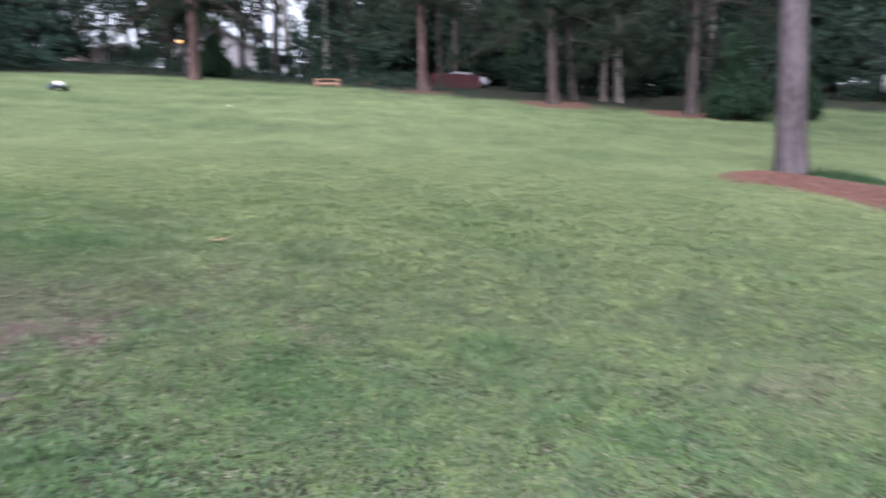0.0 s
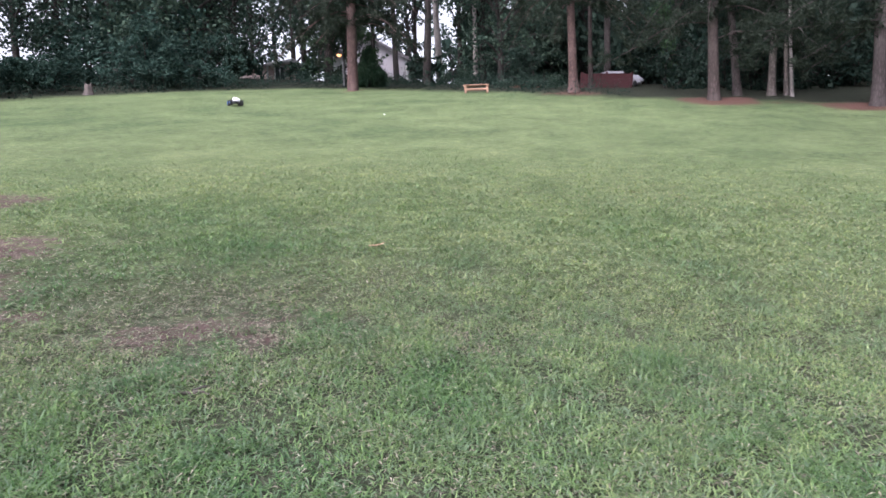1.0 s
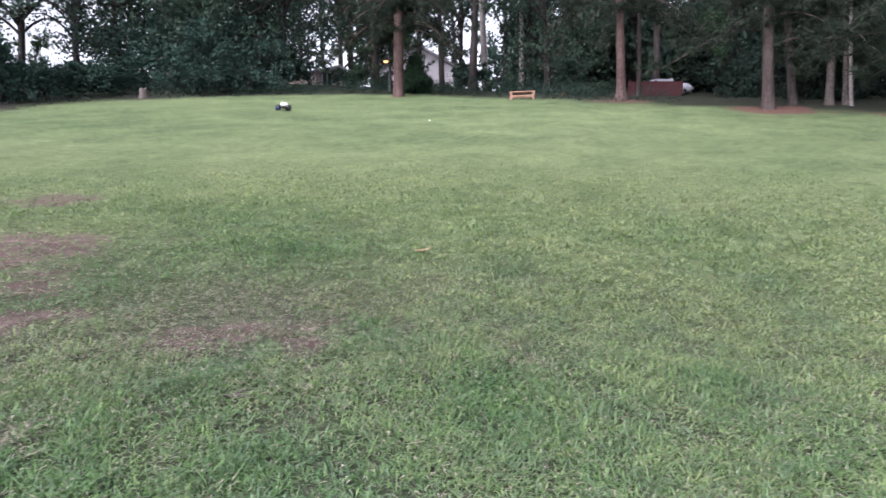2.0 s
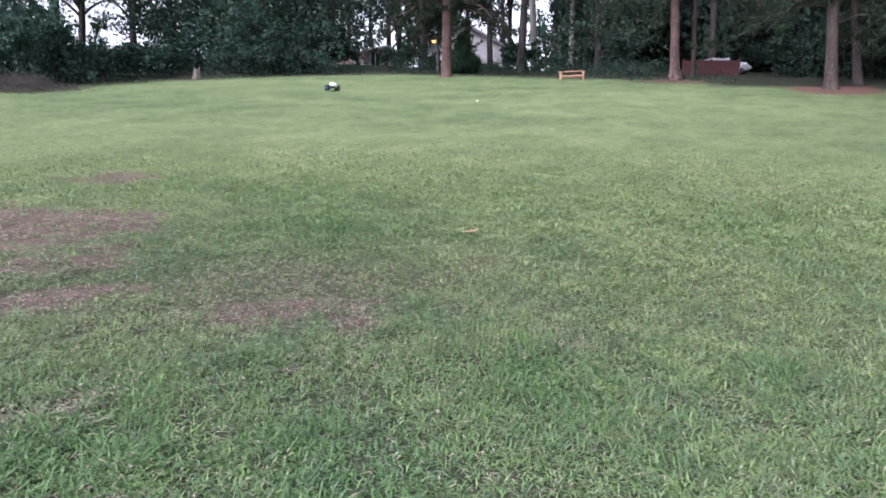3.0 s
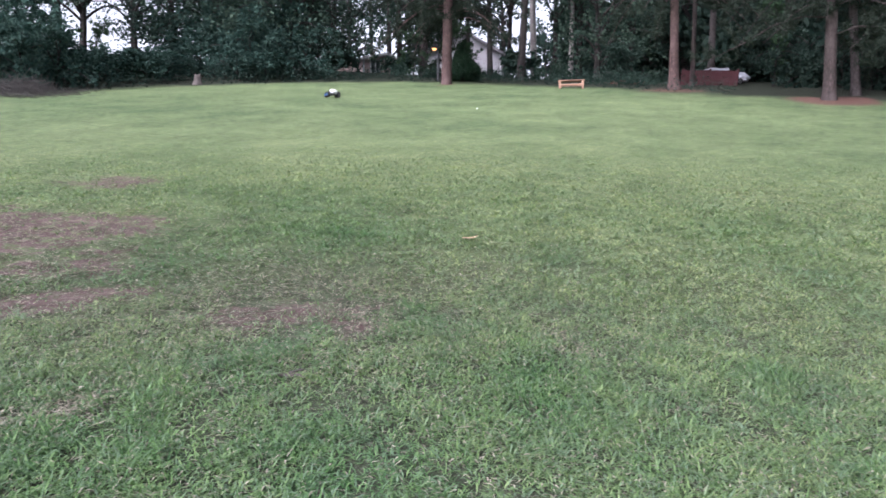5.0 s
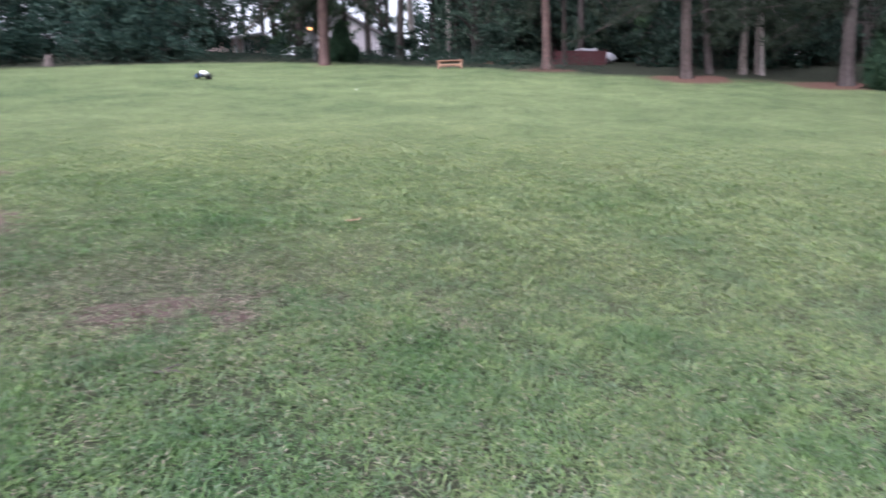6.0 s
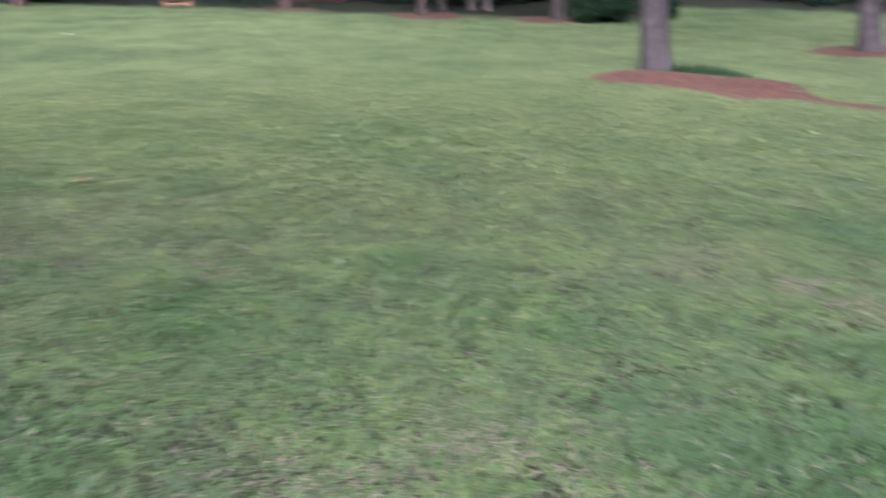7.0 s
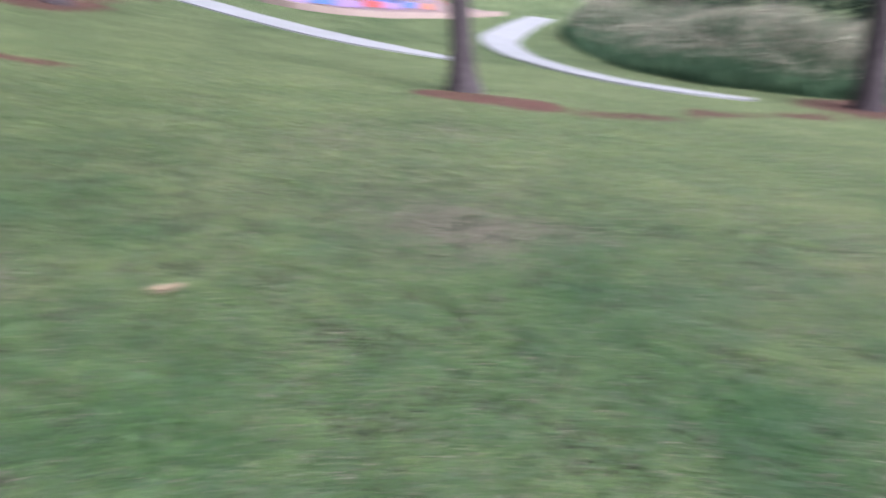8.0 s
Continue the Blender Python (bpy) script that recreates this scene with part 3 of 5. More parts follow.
FRONT, REST = (-112, 60), (60, 248)
build_grass("grass", 800000, 1.2, 4.4, (2.6, 4.4), FRONT, (0.028, 0.060), (0.0036, 0.0068), 2, "short green lawn grass with dry straw blades", 1, 74)
build_grass("grass", 770000, 2.6, 16.0, (2.5, 4.0), FRONT, (0.030, 0.050), (0.0014, 0.0023), 1, "green and yellowish lawn grass on the slope", 2, 78)
build_grass("grass", 60000, 0.4, 20.0, (0.2, 0.5), REST, (0.05, 0.08), (0.0020, 0.0030), 1, "green lawn grass below the slope", 3, 80)
build_grass("grass", 14000, 0.05, 1.25, (1.1, 1.25), FRONT, (0.03, 0.065), (0.004, 0.007), 2, "green lawn grass underfoot", 4, 70)


def build_path(line, label):
    pts = np.array(line)
    t = np.linspace(0, len(pts) - 1, 90)
    k = np.arange(len(pts))
    c = np.stack([np.interp(t, k, pts[:, i]) for i in range(3)], 1)
    for _ in range(6):
        c[1:-1] = (c[:-2] + 2 * c[1:-1] + c[2:]) / 4
    d = np.gradient(c[:, :2], axis=0)
    d /= np.linalg.norm(d, axis=1, keepdims=True)
    nrm = np.stack([-d[:, 1], d[:, 0]], 1)
    lanes = (-1.0, -0.97, -0.5, 0.0, 0.5, 0.97, 1.0)
    v = []
    for s in lanes:
        p = c[:, :2] + nrm * (c[:, 2:3] * s)
        z = hill(p[:, 0], p[:, 1]) + (0.035 if abs(s) < 0.99 else -0.08)
        v.append(np.stack([p[:, 0], p[:, 1], z], 1))
    v = np.stack(v, 1).reshape(-1, 3)
    i, j = np.meshgrid(np.arange(len(c) - 1), np.arange(len(lanes) - 1), indexing="ij")
    w = len(lanes)
    q = np.stack([i * w + j, i * w + j + 1, (i + 1) * w + j + 1, (i + 1) * w + j], -1).reshape(-1, 4)
    tagged(part("path", net("path", v, q, False), CONCRETE), label, "path", kind="structure")


CONCRETE = plain("pale_concrete", (0.27, 0.275, 0.295), 0.85, spread=0.12, scale=1.2)
build_path(PATH_LEFT, "pale concrete footpath curving down across the lawn")
build_path(PATH_RIGHT, "pale concrete footpath bending towards the playground")

# ---- plants ----
def at(yaw, d):
    a = radians(yaw)
    return -d * math.sin(a), 0.3 + d * math.cos(a)


def clump_leaves(centres, spread, per, size, gen, narrow=0.6):
    """Diamond leaves round those middles."""
    n = len(centres) * per
    c = np.repeat(centres, per, axis=0) + gen.normal(size=(n, 3)) * np.repeat(spread, per)[:, None]
    a = gen.normal(size=(n, 3))
    a[:, 2] -= 0.35
    a /= np.linalg.norm(a, axis=1, keepdims=True)
    b = np.cross(a, gen.normal(size=(n, 3)))
    b /= np.linalg.norm(b, axis=1, keepdims=True) + 1e-9
    s = gen.uniform(*size, n)[:, None]
    v = np.stack([c - a * s / 2, c + b * s * narrow / 2, c + a * s / 2, c - b * s * narrow / 2], 1).reshape(-1, 3)
    return v, np.arange(4 * n).reshape(-1, 4)


def needle_tufts(centres, per, length, width, gen):
    """Tufts of thin needles that radiate from those middles."""
    n = len(centres) * per
    c = np.repeat(centres, per, axis=0) + gen.normal(size=(n, 3)) * 0.05
    a = gen.normal(size=(n, 3))
    a /= np.linalg.norm(a, axis=1, keepdims=True)
    b = np.cross(a, gen.normal(size=(n, 3)))
    b /= np.linalg.norm(b, axis=1, keepdims=True) + 1e-9
    ln, wd = gen.uniform(*length, n)[:, None], gen.uniform(*width, n)[:, None]
    v = np.stack([c - b * wd / 2, c + b * wd / 2, c + a * ln], 1).reshape(-1, 3)
    return v, np.arange(3 * n).reshape(-1, 3)


def trunk_line(height, dia, lean, gen, flare=1.7, bow=0.12):
    """The line and radii of a tapered trunk with a flared foot."""
    h = np.array([-0.35, 0.0, 0.12, 0.3, 0.6, 1.2, 2.2, 3.5, 5, 7, 9.5, 12.5, 16])
    h = np.append(h[h < height - 0.5], height)
    s = h / height
    r = dia / 2 * (1 - 0.75 * np.clip(s, 0, 1) ** 1.2) * (1 + (flare - 1) * np.exp(-np.clip(h, 0, None) / 0.28))
    p = np.stack([math.tan(radians(lean[0])) * h + bow * np.sin(s * 3 + gen.uniform(0, 6)) * s,
                  math.tan(radians(lean[1])) * h + bow * np.sin(s * 4 + gen.uniform(0, 6)) * s, h], 1)
    return p, r


def pine(x, y, dia, label, bark, height=17.0, lean=(0, 0), bare=4.0, limbs=38, reach=3.0, seed=0, droop=0.25, flare=1.4, low=0.85, group="pines round the lawn"):
    gen = np.random.default_rng(seed + 100)
    tree = thing("pine_tree", pose(x, y, ground_z(x, y)), label, "tree", group)
    p, r = trunk_line(height, dia, lean, gen, flare)
    pieces, tufts = [tube(p, r, 14, 0.035, gen)], []
    for k in range(limbs):
        h = bare + (height - bare - 0.4) * (k / limbs) ** low + gen.uniform(-0.2, 0.2)
        s = (h - bare) / (height - bare)
        ln = reach * (1 - 0.75 * s) * gen.uniform(0.55, 1.15)
        a = gen.uniform(0, 2 * np.pi)
        c = np.array([np.interp(h, p[:, 2], p[:, 0]), np.interp(h, p[:, 2], p[:, 1]), h])
        u = np.linspace(0, 1, 6)
        line = c + np.stack([np.cos(a) * ln * u, np.sin(a) * ln * u, np.maximum(ln * (0.25 * u - droop * 2 * u * u + 0.1 * gen.normal() * u), (1.5 - h) * u)], 1)
        pieces.append(tube(line, np.linspace(dia * 0.075, 0.008, 6) * (1 - 0.4 * s), 5))
        m = int(5 + ln * (5 if h < 7 else 2.5))
        t = gen.uniform(0.06, 1.05, m)
        tufts.append(np.stack([np.interp(t, u, line[:, i]) for i in range(3)], 1) + gen.normal(size=(m, 3)) * (0.22, 0.22, 0.15))
    part("trunk", net("trunk", *joined(pieces), True), bark, tree)
    if tufts:
        part("crown", net("crown", *needle_tufts(np.concatenate(tufts), 30, (0.16, 0.36), (0.022, 0.05), gen)), NEEDLES, tree)
    return tree


def leafy(name, height, radius, low, clumps, per, leaf, mat, seed, dia=0.3, label="", category="tree", bark=None, group=""):
    """A broadleaf tree or shrub at the origin: trunk with limbs, and a crown of leaf clumps with gaps."""
    gen = np.random.default_rng(seed)
    tree = thing(name, pose(0, 0, 0), label, category, group)
    pieces = []
    p, r = trunk_line(height * 0.85, dia, (gen.normal() * 1.5, gen.normal() * 1.5), gen, 1.5, 0.25)
    pieces.append(tube(p, r, 9, 0.05, gen))
    nb = max(6, clumps // 9)
    ends = []
    for k in range(nb):
        h = low + (height - low) * gen.uniform(0.0, 0.95)
        s = (h - low) / (height - low)
        girth = radius * math.sqrt(max(0.06, 1 - (2 * s - 0.75) ** 2 / 1.7)) * gen.uniform(0.55, 1.12)
        a = gen.uniform(0, 2 * np.pi)
        start = min(h, height * 0.8) * gen.uniform(0.55, 0.9)
        c = np.array([np.interp(start, p[:, 2], p[:, 0]), np.interp(start, p[:, 2], p[:, 1]), start])
        e = np.array([np.cos(a) * girth, np.sin(a) * girth, h])
        u = np.linspace(0, 1, 6)[:, None]
        line = c + (e - c) * u + np.array((0, 0, 0.25 * girth)) * np.sin(u * np.pi)
        pieces.append(tube(line, np.linspace(max(0.02, dia * 0.22), 0.012, 6), 5))
        ends.append(line[2:])
    ends = np.concatenate(ends)
    centres = ends[gen.integers(0, len(ends), clumps)] + gen.normal(size=(clumps, 3)) * radius * 0.16
    centres[:, 2] = np.maximum(centres[:, 2], 0.12)
    part("trunk", net("trunk", *joined(pieces), True), bark or BARK_DARK, tree)
    part("crown", net("crown", *clump_leaves(centres, gen.uniform(0.10, 0.30, clumps) * radius / 3.0, per, leaf, gen)), mat, tree)
    return tree


def planted(proto, x, y, turn, scale, label, sink=0.05, tall=1.0):
    ob = copy_thing(proto, pose(x, y, ground_z(x, y) - sink, 0, 0, turn) @ Matrix.Diagonal((scale, scale, scale * tall, 1)))
    return tagged(ob, label)


# pines that stand on or beside the lawn
pine(-9.62, 29.1, 0.46, "tall pine with reddish bark at the top of the lawn", BARK_RED, 18, (0.9, 0), 3.0, 90, 3.4, 1, flare=1.15, droop=0.35, low=1.7)
pine(0.0, 29.9, 0.36, "tall pine with reddish bark on a straw ring", BARK_RED, 17, (-1.1, 0), 3.6, 60, 3.4, 2, flare=1.8, droop=0.4, low=1.4)
pine(0.80, 33.0, 0.21, "slender dark pine behind the lawn", BARK_DULL, 16, (0.4, 0), 5.0, 30, 2.4, 3)
pine(1.72, 36.0, 0.33, "slender grey pine with one bare limb", BARK_GREY, 16, (1.2, 0), 5.6, 30, 2.4, 4)
pine(4.72, 24.9, 0.35, "stout grey pine on a reddish straw ring", BARK_DULL, 18, (0.4, 0.5), 2.0, 70, 3.9, 5, droop=0.45)
pine(5.95, 27.0, 0.27, "slender pine leaning to one side at the wood edge", BARK_GREY, 15, (-3.2, 0), 2.9, 44, 3.0, 7, droop=0.4)
pine(7.0, 26.6, 0.24, "slender pale pine leaning at the wood edge", BARK_ASH, 15, (3.0, 0), 2.6, 50, 2.8, 8, droop=0.5)
pine(7.50, 26.6, 0.16, "slim pine hung with dry vines", BARK_ASH, 13, (0.5, 0), 2.2, 60, 1.4, 9, droop=0.7)
pine(7.52, 26.0, 0.12, "thin pale pine at the wood edge", BARK_PALE, 11, (-1.0, 0), 2.6, 30, 1.2, 10, droop=0.7)
pine(8.62, 21.9, 0.37, "stout grey pine on a straw ring by the cedars", BARK_GREY, 17, (2.0, 0), 1.9, 70, 3.6, 11, droop=0.45)
pine(14.2, 33.5, 0.30, "pale pine behind the cedars", BARK_PALE, 16, (1.5, 0), 5.0, 30, 2.6, 12)
pine(5.66, 10.55, 0.43, "large grey pine on a bank of red clay", BARK_LILAC, 19, (1.0, 0.3), 5.5, 46, 3.6, 13, flare=1.25)
pine(11.15, 12.1, 0.40, "grey pine on a straw ring near the path", BARK_LILAC, 17, (0.5, 0), 5.0, 40, 3.2, 14)
pine(9.48, 3.06, 0.29, "pine with purplish bark on a straw ring", BARK_LILAC, 17, (-0.6, 0.9), 5.5, 40, 3.2, 15, flare=1.9)
pine(14.25, -2.9, 0.46, "dark pine on a straw ring beside the path", BARK_LILAC, 18, (0, -0.5), 5.5, 40, 3.2, 16)

# broadleaf trees and shrubs, built once and then planted
OAK_A = leafy("oak_tree", 12.5, 4.2, 0.7, 260, 34, (0.14, 0.27), LEAF_OAK, 301, 0.42, "dense dark green oak at the wood edge")
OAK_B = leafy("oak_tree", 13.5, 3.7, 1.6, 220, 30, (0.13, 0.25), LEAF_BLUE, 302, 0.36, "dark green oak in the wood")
OAK_C = leafy("oak_tree", 14.5, 3.4, 2.2, 210, 26, (0.13, 0.25), LEAF_OAK, 303, 0.40, "tall open oak with sky between its leaves")
OAK_D = leafy("oak_tree", 14.5, 3.4, 3.6, 130, 26, (0.13, 0.25), LEAF_OAK, 303, 0.36, "tall sparse oak with sky between its leaves")
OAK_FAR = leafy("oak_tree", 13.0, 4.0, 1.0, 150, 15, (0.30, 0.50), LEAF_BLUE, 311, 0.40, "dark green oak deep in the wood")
SAPLING = leafy("young_tree", 6.0, 1.6, 0.6, 90, 26, (0.11, 0.20), LEAF_BRIGHT, 304, 0.11, "young tree with lighter green leaves")
SHRUB_A = leafy("shrub", 2.3, 1.5, 0.1, 90, 30, (0.10, 0.19), LEAF_BLUE, 305, 0.06, "low dark green shrub", "shrub")
SHRUB_B = leafy("shrub", 1.5, 1.2, 0.1, 60, 28, (0.10, 0.18), LEAF_OAK, 306, 0.05, "low spreading green shrub", "shrub")
HEDGE_A = leafy("shrub", 2.3, 1.5, 0.1, 90, 30, (0.10, 0.19), LEAF_TEAL, 307, 0.06, "bluish green shrub", "shrub")
HEDGE_B = leafy("shrub", 1.5, 1.2, 0.1, 60, 28, (0.10, 0.18), LEAF_TEAL, 308, 0.05, "low bluish green shrub", "shrub")
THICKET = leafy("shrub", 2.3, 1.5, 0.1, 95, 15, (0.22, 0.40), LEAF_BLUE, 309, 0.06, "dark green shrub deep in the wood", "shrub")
PROTOS = (THICKET, OAK_FAR, OAK_A, OAK_B, OAK_C, OAK_D, SAPLING, SHRUB_A, SHRUB_B, HEDGE_A, HEDGE_B)

# (proto, yaw, distance, turn, scale, tall): left edge of the lawn, then the houses, then the dark wood
LEFT = (
    (HEDGE_A, 58, 26, 0, 1.2, 1.0), (HEDGE_B, 54, 27, 40, 1.1, 1.0), (HEDGE_A, 51, 28.5, 80, 1.25, 1.0), (HEDGE_B, 48.5, 28.0, 130, 1.3, 0.55),
    (HEDGE_A, 46, 30.0, 170, 1.3, 0.42), (HEDGE_B, 43.5, 29.8, 210, 1.2, 0.6), (HEDGE_A, 41, 31.0, 250, 1.2, 0.45), (HEDGE_B, 36.5, 31.0, 330, 1.2, 1.0),
    (HEDGE_A, 34.5, 31.8, 20, 1.2, 1.0), (HEDGE_B, 32, 31.5, 60, 1.2, 1.0), (HEDGE_A, 29.8, 32.6, 100, 1.0, 1.0),
    (HEDGE_A, 50.0, 33.0, 15, 1.5, 0.75), (HEDGE_A, 45.2, 33.5, 75, 1.2, 0.30), (HEDGE_A, 42.0, 33.8, 135, 1.2, 0.35), (HEDGE_A, 39.9, 34.0, 195, 1.3, 0.5), (HEDGE_A, 38.6, 34.2, 255, 1.5, 0.8), (HEDGE_A, 35.4, 35.0, 315, 1.5, 0.9), (HEDGE_A, 32.4, 35.5, 45, 1.5, 0.9),
    (HEDGE_B, 52.5, 26.0, 0, 1.0, 0.8), (HEDGE_B, 47.4, 27.2, 50, 1.0, 0.8), (HEDGE_B, 45.0, 28.2, 100, 1.0, 0.8), (HEDGE_B, 42.4, 29.0, 150, 1.0, 0.8), (HEDGE_B, 35.4, 30.2, 250, 1.0, 0.8), (HEDGE_B, 33.2, 30.8, 300, 1.0, 0.8), (HEDGE_B, 30.8, 31.2, 350, 1.0, 0.8),
    (OAK_A, 37.0, 35.0, 0, 1.0, 1.0), (OAK_A, 31.6, 35.5, 120, 0.95, 1.0), (OAK_B, 34.5, 40.0, 60, 1.0, 1.0), (OAK_B, 40.4, 37.0, 200, 0.8, 1.0),
    (OAK_D, 48.0, 36.0, 20, 0.95, 1.0), (OAK_D, 53.0, 33.0, 100, 0.9, 1.0), (OAK_B, 58.0, 31.0, 10, 0.9, 1.0), (SAPLING, 45.5, 32.5, 0, 0.55, 0.8),
    (SAPLING, 50.0, 31.5, 70, 0.85, 0.9), (OAK_B, 39.5, 45.0, 140, 1.0, 1.0), (OAK_B, 54.0, 46.0, 300, 0.9, 0.9), (OAK_C, 46.6, 42.0, 250, 1.0, 1.0), (OAK_C, 43.0, 40.0, 60, 0.9, 1.0), (HEDGE_A, 50.5, 25.6, 200, 0.9, 1.1), (HEDGE_A, 48.2, 26.6, 20, 0.9, 1.1),
    (OAK_D, 28.0, 41.0, 200, 1.0, 1.0), (OAK_A, 33.5, 43.0, 90, 1.0, 1.1), (OAK_A, 30.0, 41.5, 200, 0.95, 1.1), (OAK_A, 36.5, 42.0, 310, 0.95, 1.1), (OAK_A, 29.5, 47.0, 250, 0.9, 1.0), (SAPLING, 55.5, 29.5, 140, 0.9, 1.0),
)
MIDDLE = (
    (OAK_D, 22.3, 44.0, 30, 1.1, 1.0), (OAK_C, 20.3, 40.0, 160, 1.0, 1.05), (SAPLING, 17.6, 35.0, 40, 0.62, 0.9), (SAPLING, 21.2, 36.5, 210, 0.6, 0.8),
    (OAK_D, 16.6, 46.0, 90, 1.0, 1.1), (THICKET, 22.6, 37.5, 30, 0.75, 0.8), (SHRUB_B, 19.6, 37.0, 150, 0.9, 0.8),
    (THICKET, 12.0, 40.0, 200, 0.8, 0.9), (SHRUB_B, 9.8, 39.0, 240, 1.0, 1.0), (OAK_D, 24.6, 62.0, 10, 1.1, 1.0), (OAK_FAR, 19.0, 70.0, 50, 1.1, 1.0),
    (OAK_FAR, 27.0, 72.0, 80, 1.1, 1.0), (OAK_D, 9.4, 47.0, 240, 1.05, 1.0), (OAK_C, 7.4, 41.0, 100, 0.95, 1.0), (SHRUB_B, 14.8, 39.0, 10, 0.7, 0.7),
    (SHRUB_B, 17.0, 38.5, 60, 0.7, 0.7), (OAK_FAR, 10.0, 85.0, 70, 1.1, 0.8), (OAK_FAR, 23.2, 52.0, 10, 1.0, 1.0), (OAK_FAR, 17.8, 60.0, 200, 1.1, 1.0), (OAK_FAR, 20.6, 57.0, 300, 0.9, 1.1), (OAK_FAR, 13.6, 64.0, 100, 1.0, 1.1),
    (SAPLING, 18.2, 33.5, 100, 0.7, 0.9), (OAK_D, 13.2, 50.0, 150, 1.0, 1.0), (OAK_FAR, 26.5, 58.0, 40, 0.9, 1.1), (THICKET, 27.6, 36.0, 300, 0.9, 0.9),
)
RIGHT = (
    (OAK_A, 6.0, 37.0, 10, 0.85, 1.1), (OAK_B, 3.4, 39.0, 80, 0.95, 1.0), (OAK_A, 1.0, 44.0, 140, 0.95, 1.1), (OAK_FAR, -1.0, 47.0, 190, 1.0, 1.0),
    (OAK_A, -5.5, 43.0, 230, 0.9, 0.45), (OAK_B, -8.0, 36.0, 20, 0.85, 1.0), (OAK_A, -9.5, 41.0, 70, 0.95, 1.1), (SAPLING, -7.2, 33.0, 120, 0.75, 1.0),
    (OAK_B, -12.5, 37.0, 110, 0.9, 0.5), (OAK_A, -15.5, 40.0, 160, 0.95, 1.1), (OAK_B, -18.0, 36.0, 210, 0.95, 1.0), (OAK_A, -20.5, 39.0, 260, 0.95, 1.1),
    (OAK_B, -23.0, 35.0, 310, 0.95, 1.0), (OAK_A, -26.0, 38.0, 0, 0.95, 1.1), (OAK_B, -28.5, 42.0, 50, 1.0, 1.0), (OAK_A, -31.5, 39.0, 100, 0.95, 1.1),
    (OAK_B, -34.5, 38.0, 150, 1.0, 1.0), (OAK_A, -37.5, 37.0, 200, 1.0, 1.0), (OAK_B, -41.0, 35.0, 250, 1.0, 1.0), (OAK_A, -45.5, 34.0, 300, 1.0, 1.0),
    (OAK_FAR, -2.0, 60.0, 10, 1.2, 0.8), (OAK_FAR, -9.0, 58.0, 60, 1.2, 0.8), (OAK_FAR, -17.0, 56.0, 110, 1.2, 1.0), (OAK_FAR, -24.0, 55.0, 160, 1.2, 1.0),
    (OAK_FAR, 4.5, 58.0, 210, 1.1, 1.0), (SHRUB_A, -13.5, 30.5, 0, 0.8, 0.9), 
    (SHRUB_A, -10.5, 33.0, 220, 0.9, 0.9), (SHRUB_B, 2.5, 33.5, 260, 0.9, 0.8), (SHRUB_A, 4.3, 34.5, 310, 0.9, 0.9),
    (SHRUB_A, -29.3, 32.0, 20, 1.3, 1.1), (SHRUB_A, -33.8, 33.5, 80, 1.3, 1.1), (SHRUB_A, -39.3, 31.0, 140, 1.3, 1.1), (SHRUB_A, -42.0, 29.5, 200, 1.3, 1.1),
    (SHRUB_B, -46.0, 28.0, 260, 1.6, 1.2),
    (THICKET, 5.5, 42.0, 30, 1.7, 1.1), (THICKET, 2.4, 43.0, 130, 1.7, 1.1), (THICKET, -0.8, 42.0, 230, 1.6, 1.1), (THICKET, -4.2, 41.0, 330, 1.6, 1.1), (THICKET, -7.4, 40.0, 70, 1.7, 1.1),
    (THICKET, -10.4, 38.5, 170, 1.7, 1.2), (THICKET, -13.2, 37.0, 270, 1.7, 1.2), (THICKET, -16.0, 36.5, 10, 1.7, 1.2), (THICKET, -18.8, 36.0, 110, 1.7, 1.2), (THICKET, -21.0, 40.0, 20, 1.8, 1.2), (THICKET, 0.3, 52.0, 60, 2.2, 1.2), (THICKET, 1.6, 47.0, 160, 1.8, 1.2),
    (SHRUB_A, -28.0, 35.0, 50, 1.7, 1.2), (THICKET, -35.8, 37.0, 150, 1.7, 1.2), (THICKET, -31.8, 39.5, 250, 1.7, 1.2), (SHRUB_A, -44.0, 31.0, 350, 1.6, 1.2),
    (OAK_FAR, -7.2, 47.0, 30, 0.9, 0.5), (OAK_FAR, -13.8, 45.0, 130, 0.9, 0.5), (OAK_FAR, -19.5, 46.0, 230, 0.95, 1.1), (OAK_FAR, 2.0, 50.0, 330, 1.0, 1.1), (OAK_FAR, -28.0, 48.0, 80, 1.0, 1.1),
)
FAR = [(THICKET, yaw, 60.0 + 5 * math.sin(yaw), yaw * 37, 2.7, 1.2) for yaw in range(-47, 9, 4)]
FAR += [(THICKET, yaw, 76.0 + 4 * math.sin(yaw * 2), yaw * 53, 3.2, 1.25) for yaw in range(-45, 11, 4)]
FAR += [(THICKET, yaw, 50.0 + 2 * math.sin(yaw * 3), yaw * 61, 2.2, 1.2) for yaw in (-6, -8.5, -11, -13.5, -16, -18.5, -21)]
FAR += [(THICKET, yaw, 41.0 + 2 * math.sin(yaw * 5), yaw * 47, 1.7, 1.1) for yaw in (-4.5, -7.5, -12, -14.5, -17.2, -19.8, -22.5, -25)]
FAR += [(SHRUB_A, yaw, 31.5 + 1.5 * math.sin(yaw * 7), yaw * 29, 1.15 + 0.2 * math.sin(yaw * 3), 1.0) for yaw in (-9.6, -11.6, -14.6, -16.4, -18.6, -20.4)]
WORDS = {"oak_tree": "dark leafy oak in the wood behind the lawn", "young_tree": "young light green tree at the wood edge", "shrub": "dark green shrub at the wood edge"}
